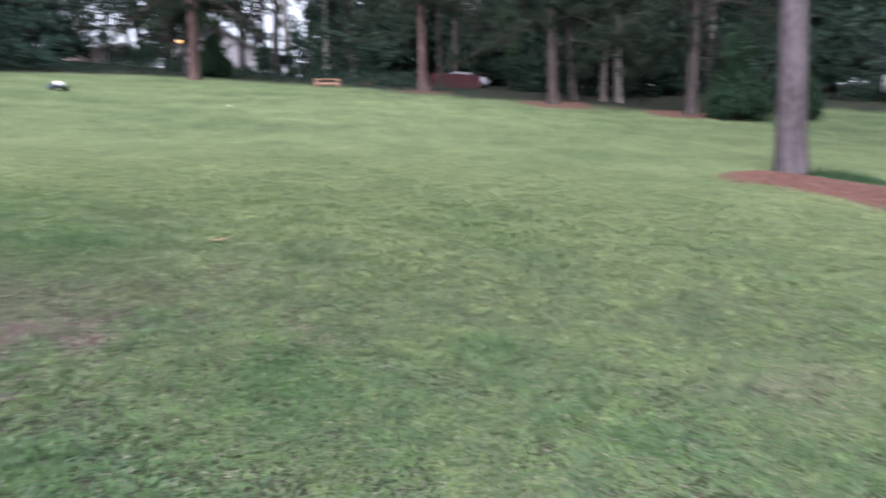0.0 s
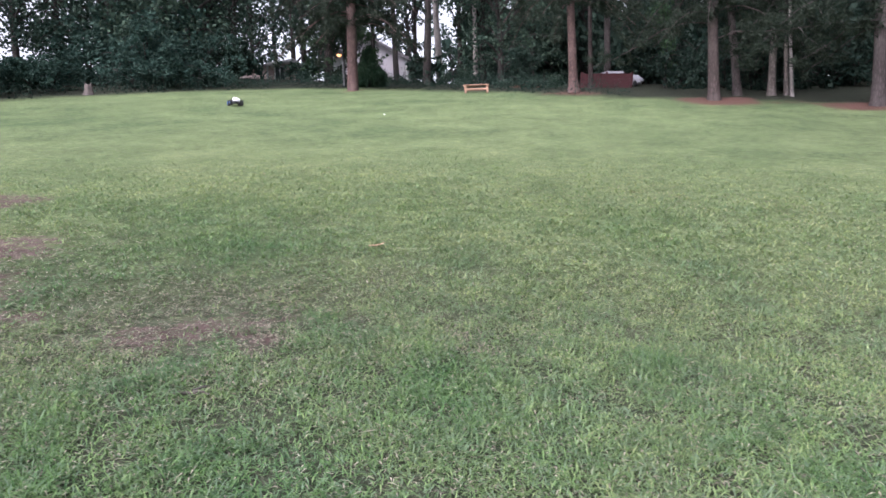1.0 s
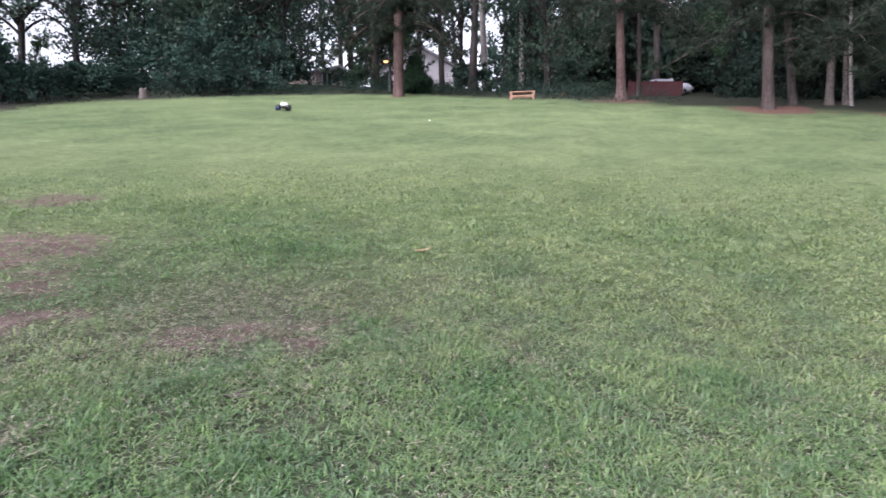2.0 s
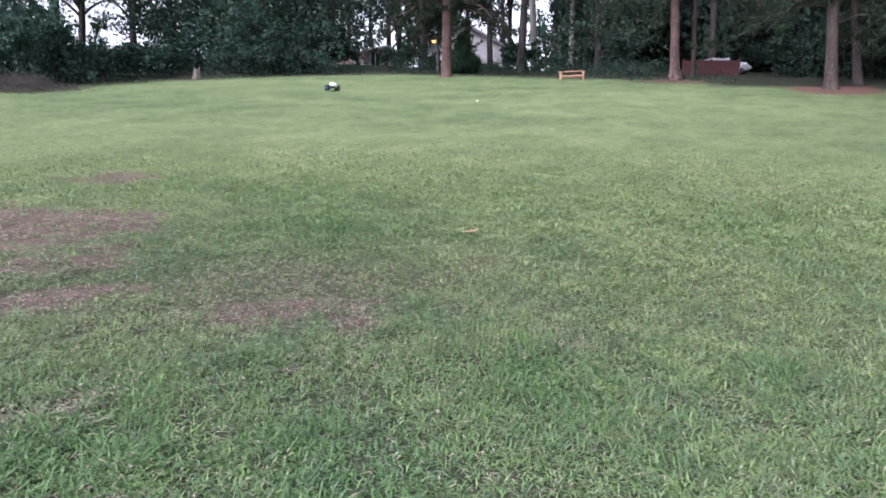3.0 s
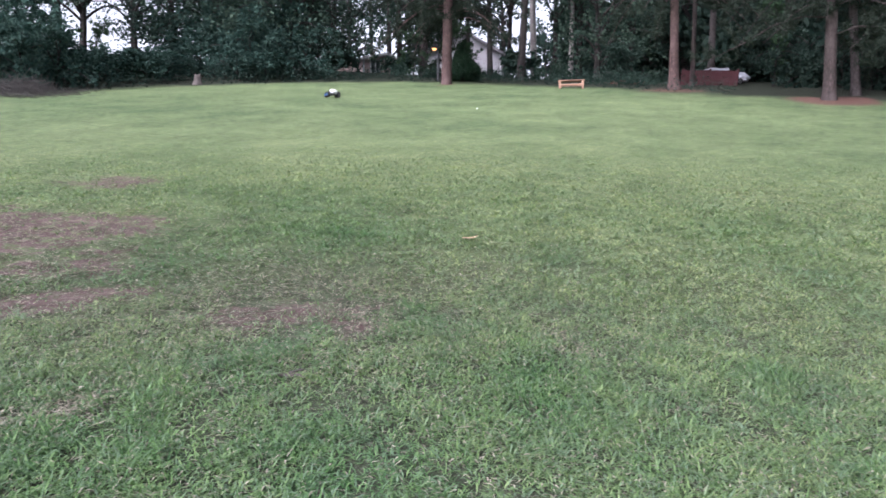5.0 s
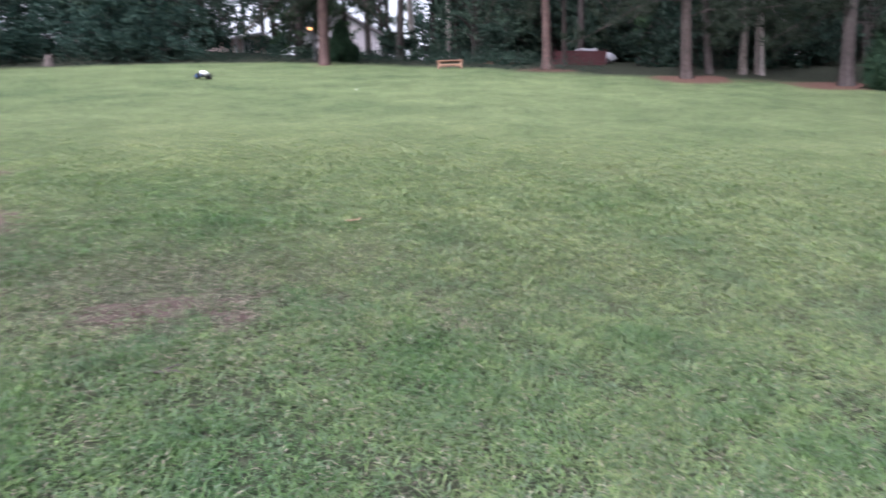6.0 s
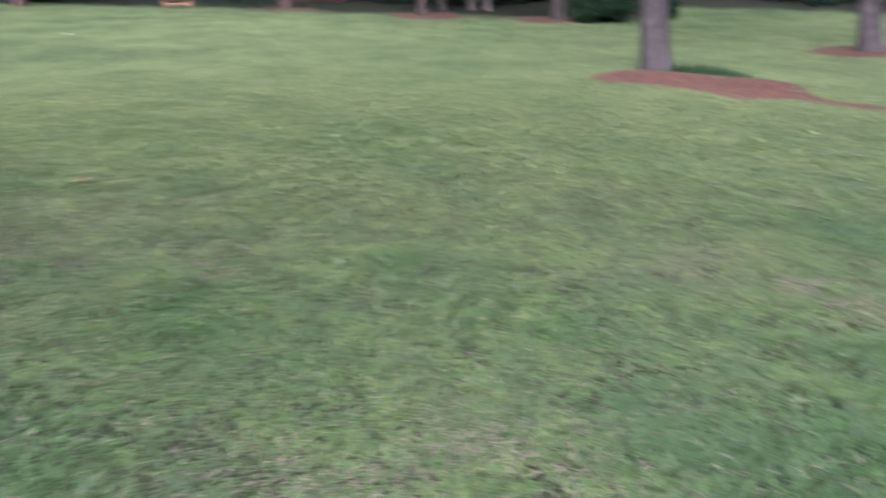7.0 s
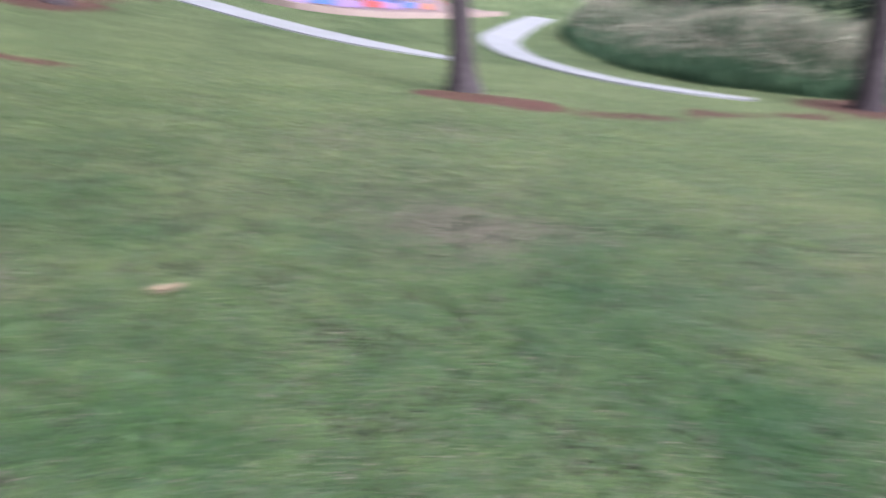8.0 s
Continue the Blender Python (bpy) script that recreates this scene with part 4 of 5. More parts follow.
for rows, where in ((LEFT, "trees left of the houses"), (MIDDLE, "trees by the houses"), (RIGHT, "trees of the dark wood"), (FAR, "far thicket of the dark wood")):
    for proto, yaw, d, turn, scale, tall in rows:
        x, y = at(yaw, d)
        ob = planted(proto, x, y, turn, scale, WORDS[proto.name.split(".")[0]], 0.1, tall)
        tagged(ob, group=where)
for proto in PROTOS:
    for o in (*proto.children_recursive, proto):
        bpy.data.objects.remove(o)


def stray_trunk(x, y, dia, height, lean, bark, label, seed):
    gen = np.random.default_rng(seed)
    tree = thing("oak_tree", pose(x, y, ground_z(x, y)), label, "tree", "trees by the houses")
    p, r = trunk_line(height, dia, lean, gen, 1.4, 0.2)
    pieces = [tube(p, r, 12, 0.05, gen)]
    ends = []
    for k in range(16):
        h = gen.uniform(0.45, 1.0) * height
        a, ln = gen.uniform(0, 6.28), gen.uniform(1.0, 3.0)
        c = np.array([np.interp(h, p[:, 2], p[:, 0]), np.interp(h, p[:, 2], p[:, 1]), h])
        u = np.linspace(0, 1, 5)[:, None]
        line = c + np.array([np.cos(a) * ln, np.sin(a) * ln, ln * 0.5]) * u
        pieces.append(tube(line, np.linspace(dia * 0.16, 0.015, 5), 5))
        ends.append(line[1:])
    ends = np.concatenate(ends)
    part("trunk", net("trunk", *joined(pieces), True), bark, tree)
    c = ends[gen.integers(0, len(ends), 90)] + gen.normal(size=(90, 3)) * 0.5
    part("crown", net("crown", *clump_leaves(c, gen.uniform(0.25, 0.5, 90), 26, (0.13, 0.24), gen)), LEAF_OAK, tree)


for yaw, d, dia, lean, bark, label, seed in (
        (11.05, 40.0, 0.40, (-1.5, 0), BARK_PALE, "pale-barked tree behind the bench", 1), (12.2, 39.0, 0.46, (2.0, 0), BARK_DARK, "dark-trunked tree behind the bench", 2),
        (14.75, 42.0, 0.34, (-2.0, 0), BARK_DARK, "dark-trunked tree before the white house", 3), (8.1, 40.0, 0.30, (0.5, 0), BARK_PALE, "pale slim tree behind the bench", 4),
        (20.5, 39.0, 0.34, (1.0, 0), BARK_DARK, "dark tree beside the reddish pine", 5)):
    x, y = at(yaw, d)
    stray_trunk(x, y, dia, 13, lean, bark, label, 900 + seed)


def cedar(x, y, height, radius, seed, label):
    gen = np.random.default_rng(seed)
    tree = thing("cedar_bush", pose(x, y, ground_z(x, y)), label, "bush", "cedars round the lawn")
    p, r = trunk_line(height * 0.9, 0.14, (0, 0), gen, 1.3, 0.03)
    part("trunk", net("trunk", *tube(p, r, 8), True), BARK_DARK, tree)
    n = 330
    h = height * (1 - np.sqrt(gen.random(n))) * 0.97 + 0.12
    rr = radius * (1 - (h / height) ** 1.5) * np.sqrt(gen.uniform(0.35, 1.0, n)) * (0.8 + 0.35 * np.sin(h * 3.1))
    a = gen.uniform(0, 6.28, n)
    c = np.stack([rr * np.cos(a), rr * np.sin(a), h], 1)
    part("crown", net("crown", *needle_tufts(c, 34, (0.16, 0.34), (0.03, 0.07), gen)), CEDAR, tree)


cedar(-9.75, 31.9, 1.75, 0.85, 54, "dark green young conifer before the white house")
cedar(9.5, 20.4, 2.75, 0.80, 51, "bushy dark green cedar at the lawn edge")
cedar(9.9, 22.3, 1.9, 0.5, 52, "dark green cedar behind a bushier one")
cedar(11.3, 20.4, 2.3, 0.48, 53, "narrow dark green cedar beside the lawn")


def undergrowth():
    """Low plants on the wood's floor."""
    gen = np.random.default_rng(77)
    n = 9500
    a, r = np.radians(gen.uniform(-48, 58, n)), gen.uniform(24, 44, n)
    x, y = -r * np.sin(a), r * np.cos(a)
    keep = (np.hypot(x + 17.6, y - 21.8) > 1.3) & (np.hypot(x + 4.05, (y - 28.7) * 0.8) > 0.95) & (wood_floor(x, y) > 0.4) & (wood_floor(x, y - 5) < 0.9) & (gen.random(n) < np.where(x < -1.0, 1.0, np.where(x < 2.0, 0.35, 0.0)))
    x, y = x[keep], y[keep]
    c = np.stack([x, y, hill(x, y) + gen.uniform(0.05, 0.5, len(x)) * np.where(x < 1.5, 1, 0.5) * np.clip(0.25 + 0.4 * (y - wood_edge(x)), 0.2, 1)], 1)
    me = net("undergrowth", *clump_leaves(c, np.full(len(c), 0.18), 16, (0.05, 0.11), gen))
    tagged(part("undergrowth", me, LEAF_BLUE), "low dark green plants along the wood edge", "undergrowth", kind="stuff")


undergrowth()


def reeds():
    """Tall grass with tan plumes on the bank beside the path."""
    gen = np.random.default_rng(78)
    n = 26000
    s = gen.random(n)
    line = np.array(((26.5, 4.9), (20.5, 3.3), (17.0, 1.7), (15.6, 0.0), (15.4, -2.5), (15.6, -6.0), (17, -10)))
    t = s * (len(line) - 1)
    x, y = np.interp(t, np.arange(len(line)), line[:, 0]), np.interp(t, np.arange(len(line)), line[:, 1])
    off = gen.uniform(0.2, 6.0, n)
    x, y = x + off * 0.72, y - off * 0.68 * np.clip((t - 0.0) * 0.8, 0.35, 1) * np.where(t > 3.5, 0.1, 1)
    h = gen.uniform(0.4, 1.0, n) * np.clip(0.35 + off * 0.3, 0.35, 1.4) * (0.55 + 0.9 * layered(x, y, 1.6, 44))
    b = np.stack([x, y, hill(x, y)], 1)
    turn = gen.uniform(0, 6.28, n)
    bend = np.stack([np.cos(turn), np.sin(turn), 0 * turn], 1) * (h * gen.uniform(0.1, 0.5, n))[:, None]
    side = np.stack([-np.sin(turn), np.cos(turn), 0 * turn], 1) * gen.uniform(0.008, 0.02, n)[:, None]
    top = b + bend + np.array((0, 0, 1.0)) * h[:, None]
    v = np.stack([b - side, b + side, (b + top) / 2 + side * 1.2 - bend * 0.2, top], 1).reshape(-1, 3)
    k = np.arange(n)[:, None] * 4
    f = np.concatenate([k + (0, 1, 2), k + (0, 2, 3)], 1).reshape(-1, 3)
    tagged(part("tall_grass", net("tall_grass", v, f), REED_GREEN), "tall dark green grass on the bank beside the path", "tall grass", kind="stuff")
    pick = gen.random(n) < np.clip((off - 0.6) / 2.5, 0, 1) * 0.55
    c = top[pick]
    tagged(part("grass_plumes", net("grass_plumes", *needle_tufts(c, 4, (0.10, 0.28), (0.015, 0.035), gen)), REED_TAN), "tan seed plumes of tall grass on the bank", "tall grass", kind="stuff")


REED_GREEN = leaf_material("reed_green", (0.045, 0.095, 0.058), (0.12, 0.19, 0.11), 0.2)
REED_TAN = leaf_material("reed_tan", (0.24, 0.235, 0.185), (0.44, 0.42, 0.34), 0.3)
reeds()
bank_shrub = leafy("shrub", 2.6, 1.8, 0.1, 110, 30, (0.10, 0.18), LEAF_OAK, 310, 0.06, "rounded green shrub behind the tall grass", "shrub", group="shrubs behind the tall grass")
for x, y, turn, scale in ((24.0, -1.5, 30, 1.0), (22.5, -4.5, 90, 1.2), (27.5, 1.0, 150, 1.1), (21.5, -7.5, 200, 1.1), (26.2, 13.4, 60, 0.42)):
    copy_thing(bank_shrub, pose(x, y, ground_z(x, y) - 0.05, 0, 0, turn) @ Matrix.Diagonal((scale, scale, scale, 1)))
for o in (*bank_shrub.children_recursive, bank_shrub):
    bpy.data.objects.remove(o)

# ---- things on and round the lawn ----
WOOD_BENCH = plain("bench_timber", (0.235, 0.135, 0.095), 0.7, spread=0.3, scale=5, stretch=(0.4, 4, 4))
STONE = plain("weathered_stump", (0.072, 0.060, 0.057), 0.95, spread=0.35, scale=7, relief=0.6)
WHITE = plain("white_paint", (0.74, 0.74, 0.76), 0.55, spread=0.08, scale=2)
SIDING = plain("pale_siding", (0.48, 0.46, 0.50), 0.7, spread=0.08, scale=1.0)
ROOF = plain("grey_shingles", (0.16, 0.15, 0.16), 0.9, spread=0.3, scale=8)
PALE_ROOF = plain("pale_shingles", (0.40, 0.38, 0.39), 0.9, spread=0.2, scale=8)
BRICK = plain("old_brick", (0.50, 0.36, 0.35), 0.9, spread=0.3, scale=14)
FENCE_RED = plain("red_stain", (0.034, 0.0055, 0.008), 0.8, spread=0.35, scale=5, stretch=(3, 3, 0.5))
TARP = plain("grey_white_tarp", (0.20, 0.20, 0.23), 0.7, spread=0.15, scale=4)
DARK_GLASS = plain("dark_glass", (0.03, 0.035, 0.04), 0.12, spread=0.1, relief=0)
RUBBER = plain("tyre_rubber", (0.022, 0.022, 0.024), 0.85, spread=0.3, scale=40)
BLUE_RIM = plain("blue_rim", (0.02, 0.11, 0.36), 0.45, 0.2, spread=0.1, relief=0)
BLACK = plain("black_plastic", (0.025, 0.025, 0.03), 0.5, spread=0.2)
DRY_LEAF = plain("dry_leaf", (0.36, 0.285, 0.20), 0.8, spread=0.25, scale=25)
PALE_LEAF = plain("pale_dry_leaf", (0.46, 0.33, 0.24), 0.8, spread=0.15, scale=25)
STEM_PALE = plain("pale_stem", (0.15, 0.17, 0.10), 0.8, spread=0.2, scale=20, relief=0)
GREY_STICK = plain("weathered_stick", (0.10, 0.088, 0.082), 0.9, spread=0.3, scale=20)


def ring_verts(bm, points):
    return [bm.verts.new(p) for p in points]


def lofted(sections, cap=True):
    """A skin over rings of equal length."""
    bm = bmesh.new()
    rings = [ring_verts(bm, s) for s in sections]
    for a, b in zip(rings, rings[1:]):
        for i in range(len(a)):
            j = (i + 1) % len(a)
            bm.faces.new((a[i], a[j], b[j], b[i]))
    if cap:
        bm.faces.new(rings[0][::-1]), bm.faces.new(rings[-1])
    bmesh.ops.recalc_face_normals(bm, faces=bm.faces)
    for f in bm.faces:
        f.smooth = True
    return bm


def lathe(profile, sides=24, axis="Y"):
    """A turned body: profile of (radius, along)."""
    rings = []
    for r, h in profile:
        ring = []
        for i in range(sides):
            a = 2 * math.pi * i / sides
            ring.append((r * math.cos(a), h, r * math.sin(a)) if axis == "Y" else (r * math.cos(a), r * math.sin(a), h))
        rings.append(ring)
    return lofted(rings)


def build_bench():
    x, y = -4.05, 28.9
    bench = thing("bench", pose(x, y, ground_z(x, y), 0, 0, 8) @ Matrix.Diagonal((0.89, 0.95, 0.76, 1)), "low backless orange-brown timber bench on the grass", "bench")
    for k in range(3):
        part("seat_plank", box(1.22, 0.13, 0.045, (0, -0.15 + 0.15 * k, 0.42), 0.008), WOOD_BENCH, bench)
    for s in (-1, 1):
        for f in (-1, 1):
            part("leg", box(0.10, 0.10, 0.42, (s * 0.52, f * 0.15, 0.19), 0.008), WOOD_BENCH, bench)
        part("bearer", box(0.07, 0.40, 0.07, (s * 0.52, 0, 0.365), 0.006), WOOD_BENCH, bench)
    part("rail", box(1.0, 0.04, 0.075, (0, -0.16, 0.20), 0.006), WOOD_BENCH, bench)
    part("rail", box(1.0, 0.04, 0.075, (0, 0.16, 0.20), 0.006), WOOD_BENCH, bench)


def build_stump():
    x, y = -17.55, 22.3
    gen = np.random.default_rng(5)
    rings = []
    angles = np.linspace(0, 2 * math.pi, 22, endpoint=False)
    grooves = 0.07 * np.sin(5 * angles + 0.7) + 0.05 * np.sin(9 * angles + 2) + 0.03 * gen.normal(size=22)
    crest = 0.05 * np.sin(2 * angles + 0.5) + 0.03 * gen.normal(size=22)
    for h, r, top in ((-0.15, 0.33, 0), (0.0, 0.29, 0), (0.06, 0.235, 0), (0.15, 0.20, 0.1), (0.26, 0.185, 0.4), (0.35, 0.165, 0.8), (0.395, 0.13, 1), (0.37, 0.08, 0.8), (0.34, 0.03, 0.4)):
        rings.append([(r * (1 + g * (1.6 if h < 0.05 else 1)) * math.cos(a), r * (1 + g) * math.sin(a), h + top * c + 0.006 * gen.normal()) for a, g, c in zip(angles, grooves, crest)])
    ob = part("tree_stump", lofted(rings), STONE, None, "", pose(x, y, ground_z(x, y)) @ Matrix.Diagonal((0.70, 0.70, 0.98, 1)))
    tagged(ob, "pale weathered stump standing at the lawn edge", "stump")


def build_brush_pile(x, y, count, scale, mat, label, seed):
    gen = np.random.default_rng(seed)
    pieces = []
    for _ in range(count):
        c = np.array([gen.normal() * 0.7, gen.normal() * 0.75, 0])
        top = 0.5 * math.exp(-(c[0] / 1.0) ** 2 - (c[1] / 1.1) ** 2)
        c[2] = gen.uniform(0, max(0.1, top)) + ground_z(x + c[0], y + c[1]) - ground_z(x, y)
        d = gen.normal(size=3) * (1, 1, 0.35)
        d /= np.linalg.norm(d)
        ln = gen.uniform(0.3, 1.0)
        u = np.linspace(-0.5, 0.5, 4)[:, None]
        pieces.append(tube(c + d * ln * u + gen.normal(size=(4, 3)) * 0.03, np.array((0.007, 0.006, 0.004, 0.002)), 4))
    ob = part("brush_heap", net("brush_heap", *joined(pieces)), mat, None, "", pose(x, y, ground_z(x, y)) @ Matrix.Diagonal((scale, scale, scale, 1)))
    tagged(ob, kind="stuff")
    tagged(ob, label, "brush heap")


def build_dry_leaf(x, y, turn, size, label, mat):
    """A curled dead leaf with lobes, a rib and a stalk."""
    n = 14
    bm = bmesh.new()
    mid = []
    rim = []
    for i in range(n):
        a = 2 * math.pi * i / n
        r = size * (0.5 + 0.10 * math.sin(3 * a) + 0.05 * math.sin(7 * a + 1))
        px, py = r * math.cos(a), 0.68 * r * math.sin(a)
        rim.append(bm.verts.new((px, py, 0.012 + 1.6 * py * py + 0.10 * abs(px) ** 1.5)))
        mid.append(bm.verts.new((px * 0.5, py * 0.5, 0.008 + 0.5 * py * py)))
    c = bm.verts.new((0, 0, 0.004))
    for i in range(n):
        j = (i + 1) % n
        bm.faces.new((rim[i], rim[j], mid[j], mid[i])), bm.faces.new((mid[i], mid[j], c))
    bmesh.ops.solidify(bm, geom=bm.faces[:], thickness=0.0015)
    leaf = thing("dry_leaf", pose(x, y, ground_z(x, y) + 0.026, 4, -4, turn), label, "leaf", "fallen leaves")
    part("blade", bm, mat, leaf)
    v, f = tube(np.array(((-0.45 * size, 0, 0.015), (0.1 * size, 0, 0.01), (0.45 * size, 0, 0.02), (0.6 * size, 0.05 * size, 0.022))), np.array((0.001, 0.002, 0.002, 0.0015)), 5)
    part("stalk", net("stalk", v, f), mat, leaf)


def build_stick():
    x, y = -1.45, 2.52
    pts = np.array(((-0.085, 0.0, 0.012), (-0.04, 0.008, 0.016), (0.02, -0.004, 0.015), (0.05, 0.004, 0.018), (0.085, -0.006, 0.012)))
    tw = np.array(((0.02, -0.004, 0.025), (0.05, 0.03, 0.03), (0.06, 0.055, 0.028)))
    me = net("stick", *joined([tube(pts, np.array((0.005, 0.007, 0.006, 0.005, 0.003)), 7), tube(tw, np.array((0.005, 0.004, 0.002)), 6)]), True)
    ob = part("stick", me, GREY_STICK, None, "", pose(x, y, ground_z(x, y), 0, 0, 8))
    tagged(ob, "short grey weathered stick lying in the grass", "stick")


def build_stem():
    """A long pale stem beside the pale leaf."""
    x, y = -1.22, 4.98
    pts = np.array(((-0.14, 0.02, 0.035), (-0.05, 0.0, 0.036), (0.08, -0.015, 0.036), (0.20, -0.01, 0.03)))
    ob = part("stem", net("stem", *tube(pts, np.array((0.002, 0.0025, 0.002, 0.001)), 6), True), STEM_PALE, None, "", pose(x, y, ground_z(x, y), 0, 0, -6))
    tagged(ob, "long pale dry stem lying in the grass", "stem")


def build_white_fleck():
    # small sphere added as a stand-in for a tiny white fleck
    x, y = -5.25, 18.67
    bm = bmesh.new()
    bmesh.ops.create_icosphere(bm, subdivisions=3, radius=0.019)
    for v in bm.verts:
        v.co *= 1 - 0.02 * (math.sin(40 * v.co.x) * math.sin(40 * v.co.y))
    for f in bm.faces:
        f.smooth = True
    ob = part("ball", bm, WHITE, None, "", pose(x, y, ground_z(x, y) + 0.026))
    tagged(ob, "small white fleck lying on the lawn", "ball")


def build_toy_truck():
    """A radio-controlled monster truck, about half a metre long; x is its front."""
    x, y = -10.56, 20.13
    shell = plain("truck_shell", (0.74, 0.74, 0.78), 0.35, spread=0.06, scale=4, relief=0)
    m, n, l, b = material("truck_camouflage")
    spots = noise_node(n, l, 26, 2, 0.5)
    l.new(ramp(n, l, spots, (0.44, (0.70, 0.70, 0.74)), (0.50, (0.30, 0.29, 0.36)), (0.58, (0.05, 0.05, 0.07))), b.inputs["Base Color"])
    b.inputs["Roughness"].default_value = 0.4
    slope = math.degrees(math.atan((ground_z(x + 0.2, y) - ground_z(x - 0.2, y)) / 0.4))
    truck = thing("toy_truck", pose(x, y, ground_z(x, y) + 0.015, 0, slope, 130), "white radio-controlled monster truck with blue rims", "toy truck")

    def section(px, half, low, high, shoulder):
        return [(px, -half, low), (px, -half, shoulder), (px, -half * 0.86, high), (px, half * 0.86, high), (px, half, shoulder), (px, half, low)]

    part("lower_body", lofted([section(-0.22, 0.095, 0.10, 0.155, 0.14), section(-0.12, 0.105, 0.085, 0.16, 0.15), section(0.02, 0.11, 0.075, 0.16, 0.15),
                               section(0.12, 0.10, 0.09, 0.155, 0.14), section(0.23, 0.085, 0.11, 0.14, 0.13)]), m, truck, "white panels with dark camouflage")
    part("bonnet", lofted([section(0.08, 0.10, 0.15, 0.190, 0.18), section(0.16, 0.10, 0.145, 0.180, 0.17), section(0.23, 0.09, 0.13, 0.158, 0.15), section(0.245, 0.08, 0.12, 0.140, 0.135)]), shell, truck)
    part("bed", lofted([section(-0.245, 0.095, 0.145, 0.195, 0.185), section(-0.19, 0.10, 0.15, 0.205, 0.195), section(-0.07, 0.10, 0.15, 0.215, 0.20)]), shell, truck)
    cab = part("cab", lofted([section(-0.10, 0.088, 0.15, 0.205, 0.19), section(-0.06, 0.085, 0.15, 0.250, 0.20), section(0.03, 0.082, 0.15, 0.255, 0.20), section(0.10, 0.085, 0.15, 0.195, 0.185)]), shell, truck)
    for s in (-1, 1):
        part("side_window", box(0.085, 0.006, 0.036, (-0.012, s * 0.083, 0.218), 0.002), DARK_GLASS, cab, "dark side window")
        part("vent", box(0.014, 0.006, 0.026, (-0.072, s * 0.087, 0.212), 0.002), BLACK, cab)
        part("headlight", box(0.012, 0.03, 0.016, (0.243, s * 0.05, 0.148), 0.003), DARK_GLASS, truck)
    part("windscreen", box(0.062, 0.13, 0.004, (0.066, 0, 0.226), 0.002, Matrix.Rotation(radians(40), 4, "Y")), DARK_GLASS, cab)
    part("chassis", box(0.40, 0.085, 0.05, (0, 0, 0.085), 0.012), BLACK, truck)
    part("front_bumper", box(0.03, 0.15, 0.025, (0.255, 0, 0.085), 0.01), BLACK, truck)
    part("rear_bumper", box(0.03, 0.13, 0.02, (-0.265, 0, 0.10), 0.008), BLACK, truck)
    for px in (-0.165, 0.165):
        part("axle", lathe(((0.012, -0.15), (0.012, 0.15)), 10), BLACK, truck, place=pose(px, 0, 0.083))
        for s in (-1, 1):
            tyre_profile = ((0.052, -0.042), (0.074, -0.042), (0.083, -0.03), (0.085, 0.0), (0.083, 0.03), (0.074, 0.042), (0.052, 0.042))
            wheel = part("wheel", lathe(tyre_profile, 28), RUBBER, truck, "knobbly black tyre", pose(px, s * 0.165, 0.083))
            part("rim", lathe(((0.053, 0.040 * s), (0.050, 0.046 * s), (0.030, 0.034 * s), (0.014, 0.048 * s), (0.004, 0.050 * s)), 20), BLUE_RIM, wheel, "blue rim")
            for k in range(18):
                a = 2 * math.pi * k / 18
                part("tread_block", box(0.012, 0.07, 0.008, (0.086 * math.cos(a), 0, 0.086 * math.sin(a)), 0, Matrix.Rotation(-a + math.pi / 2, 4, "Y")), RUBBER, wheel)


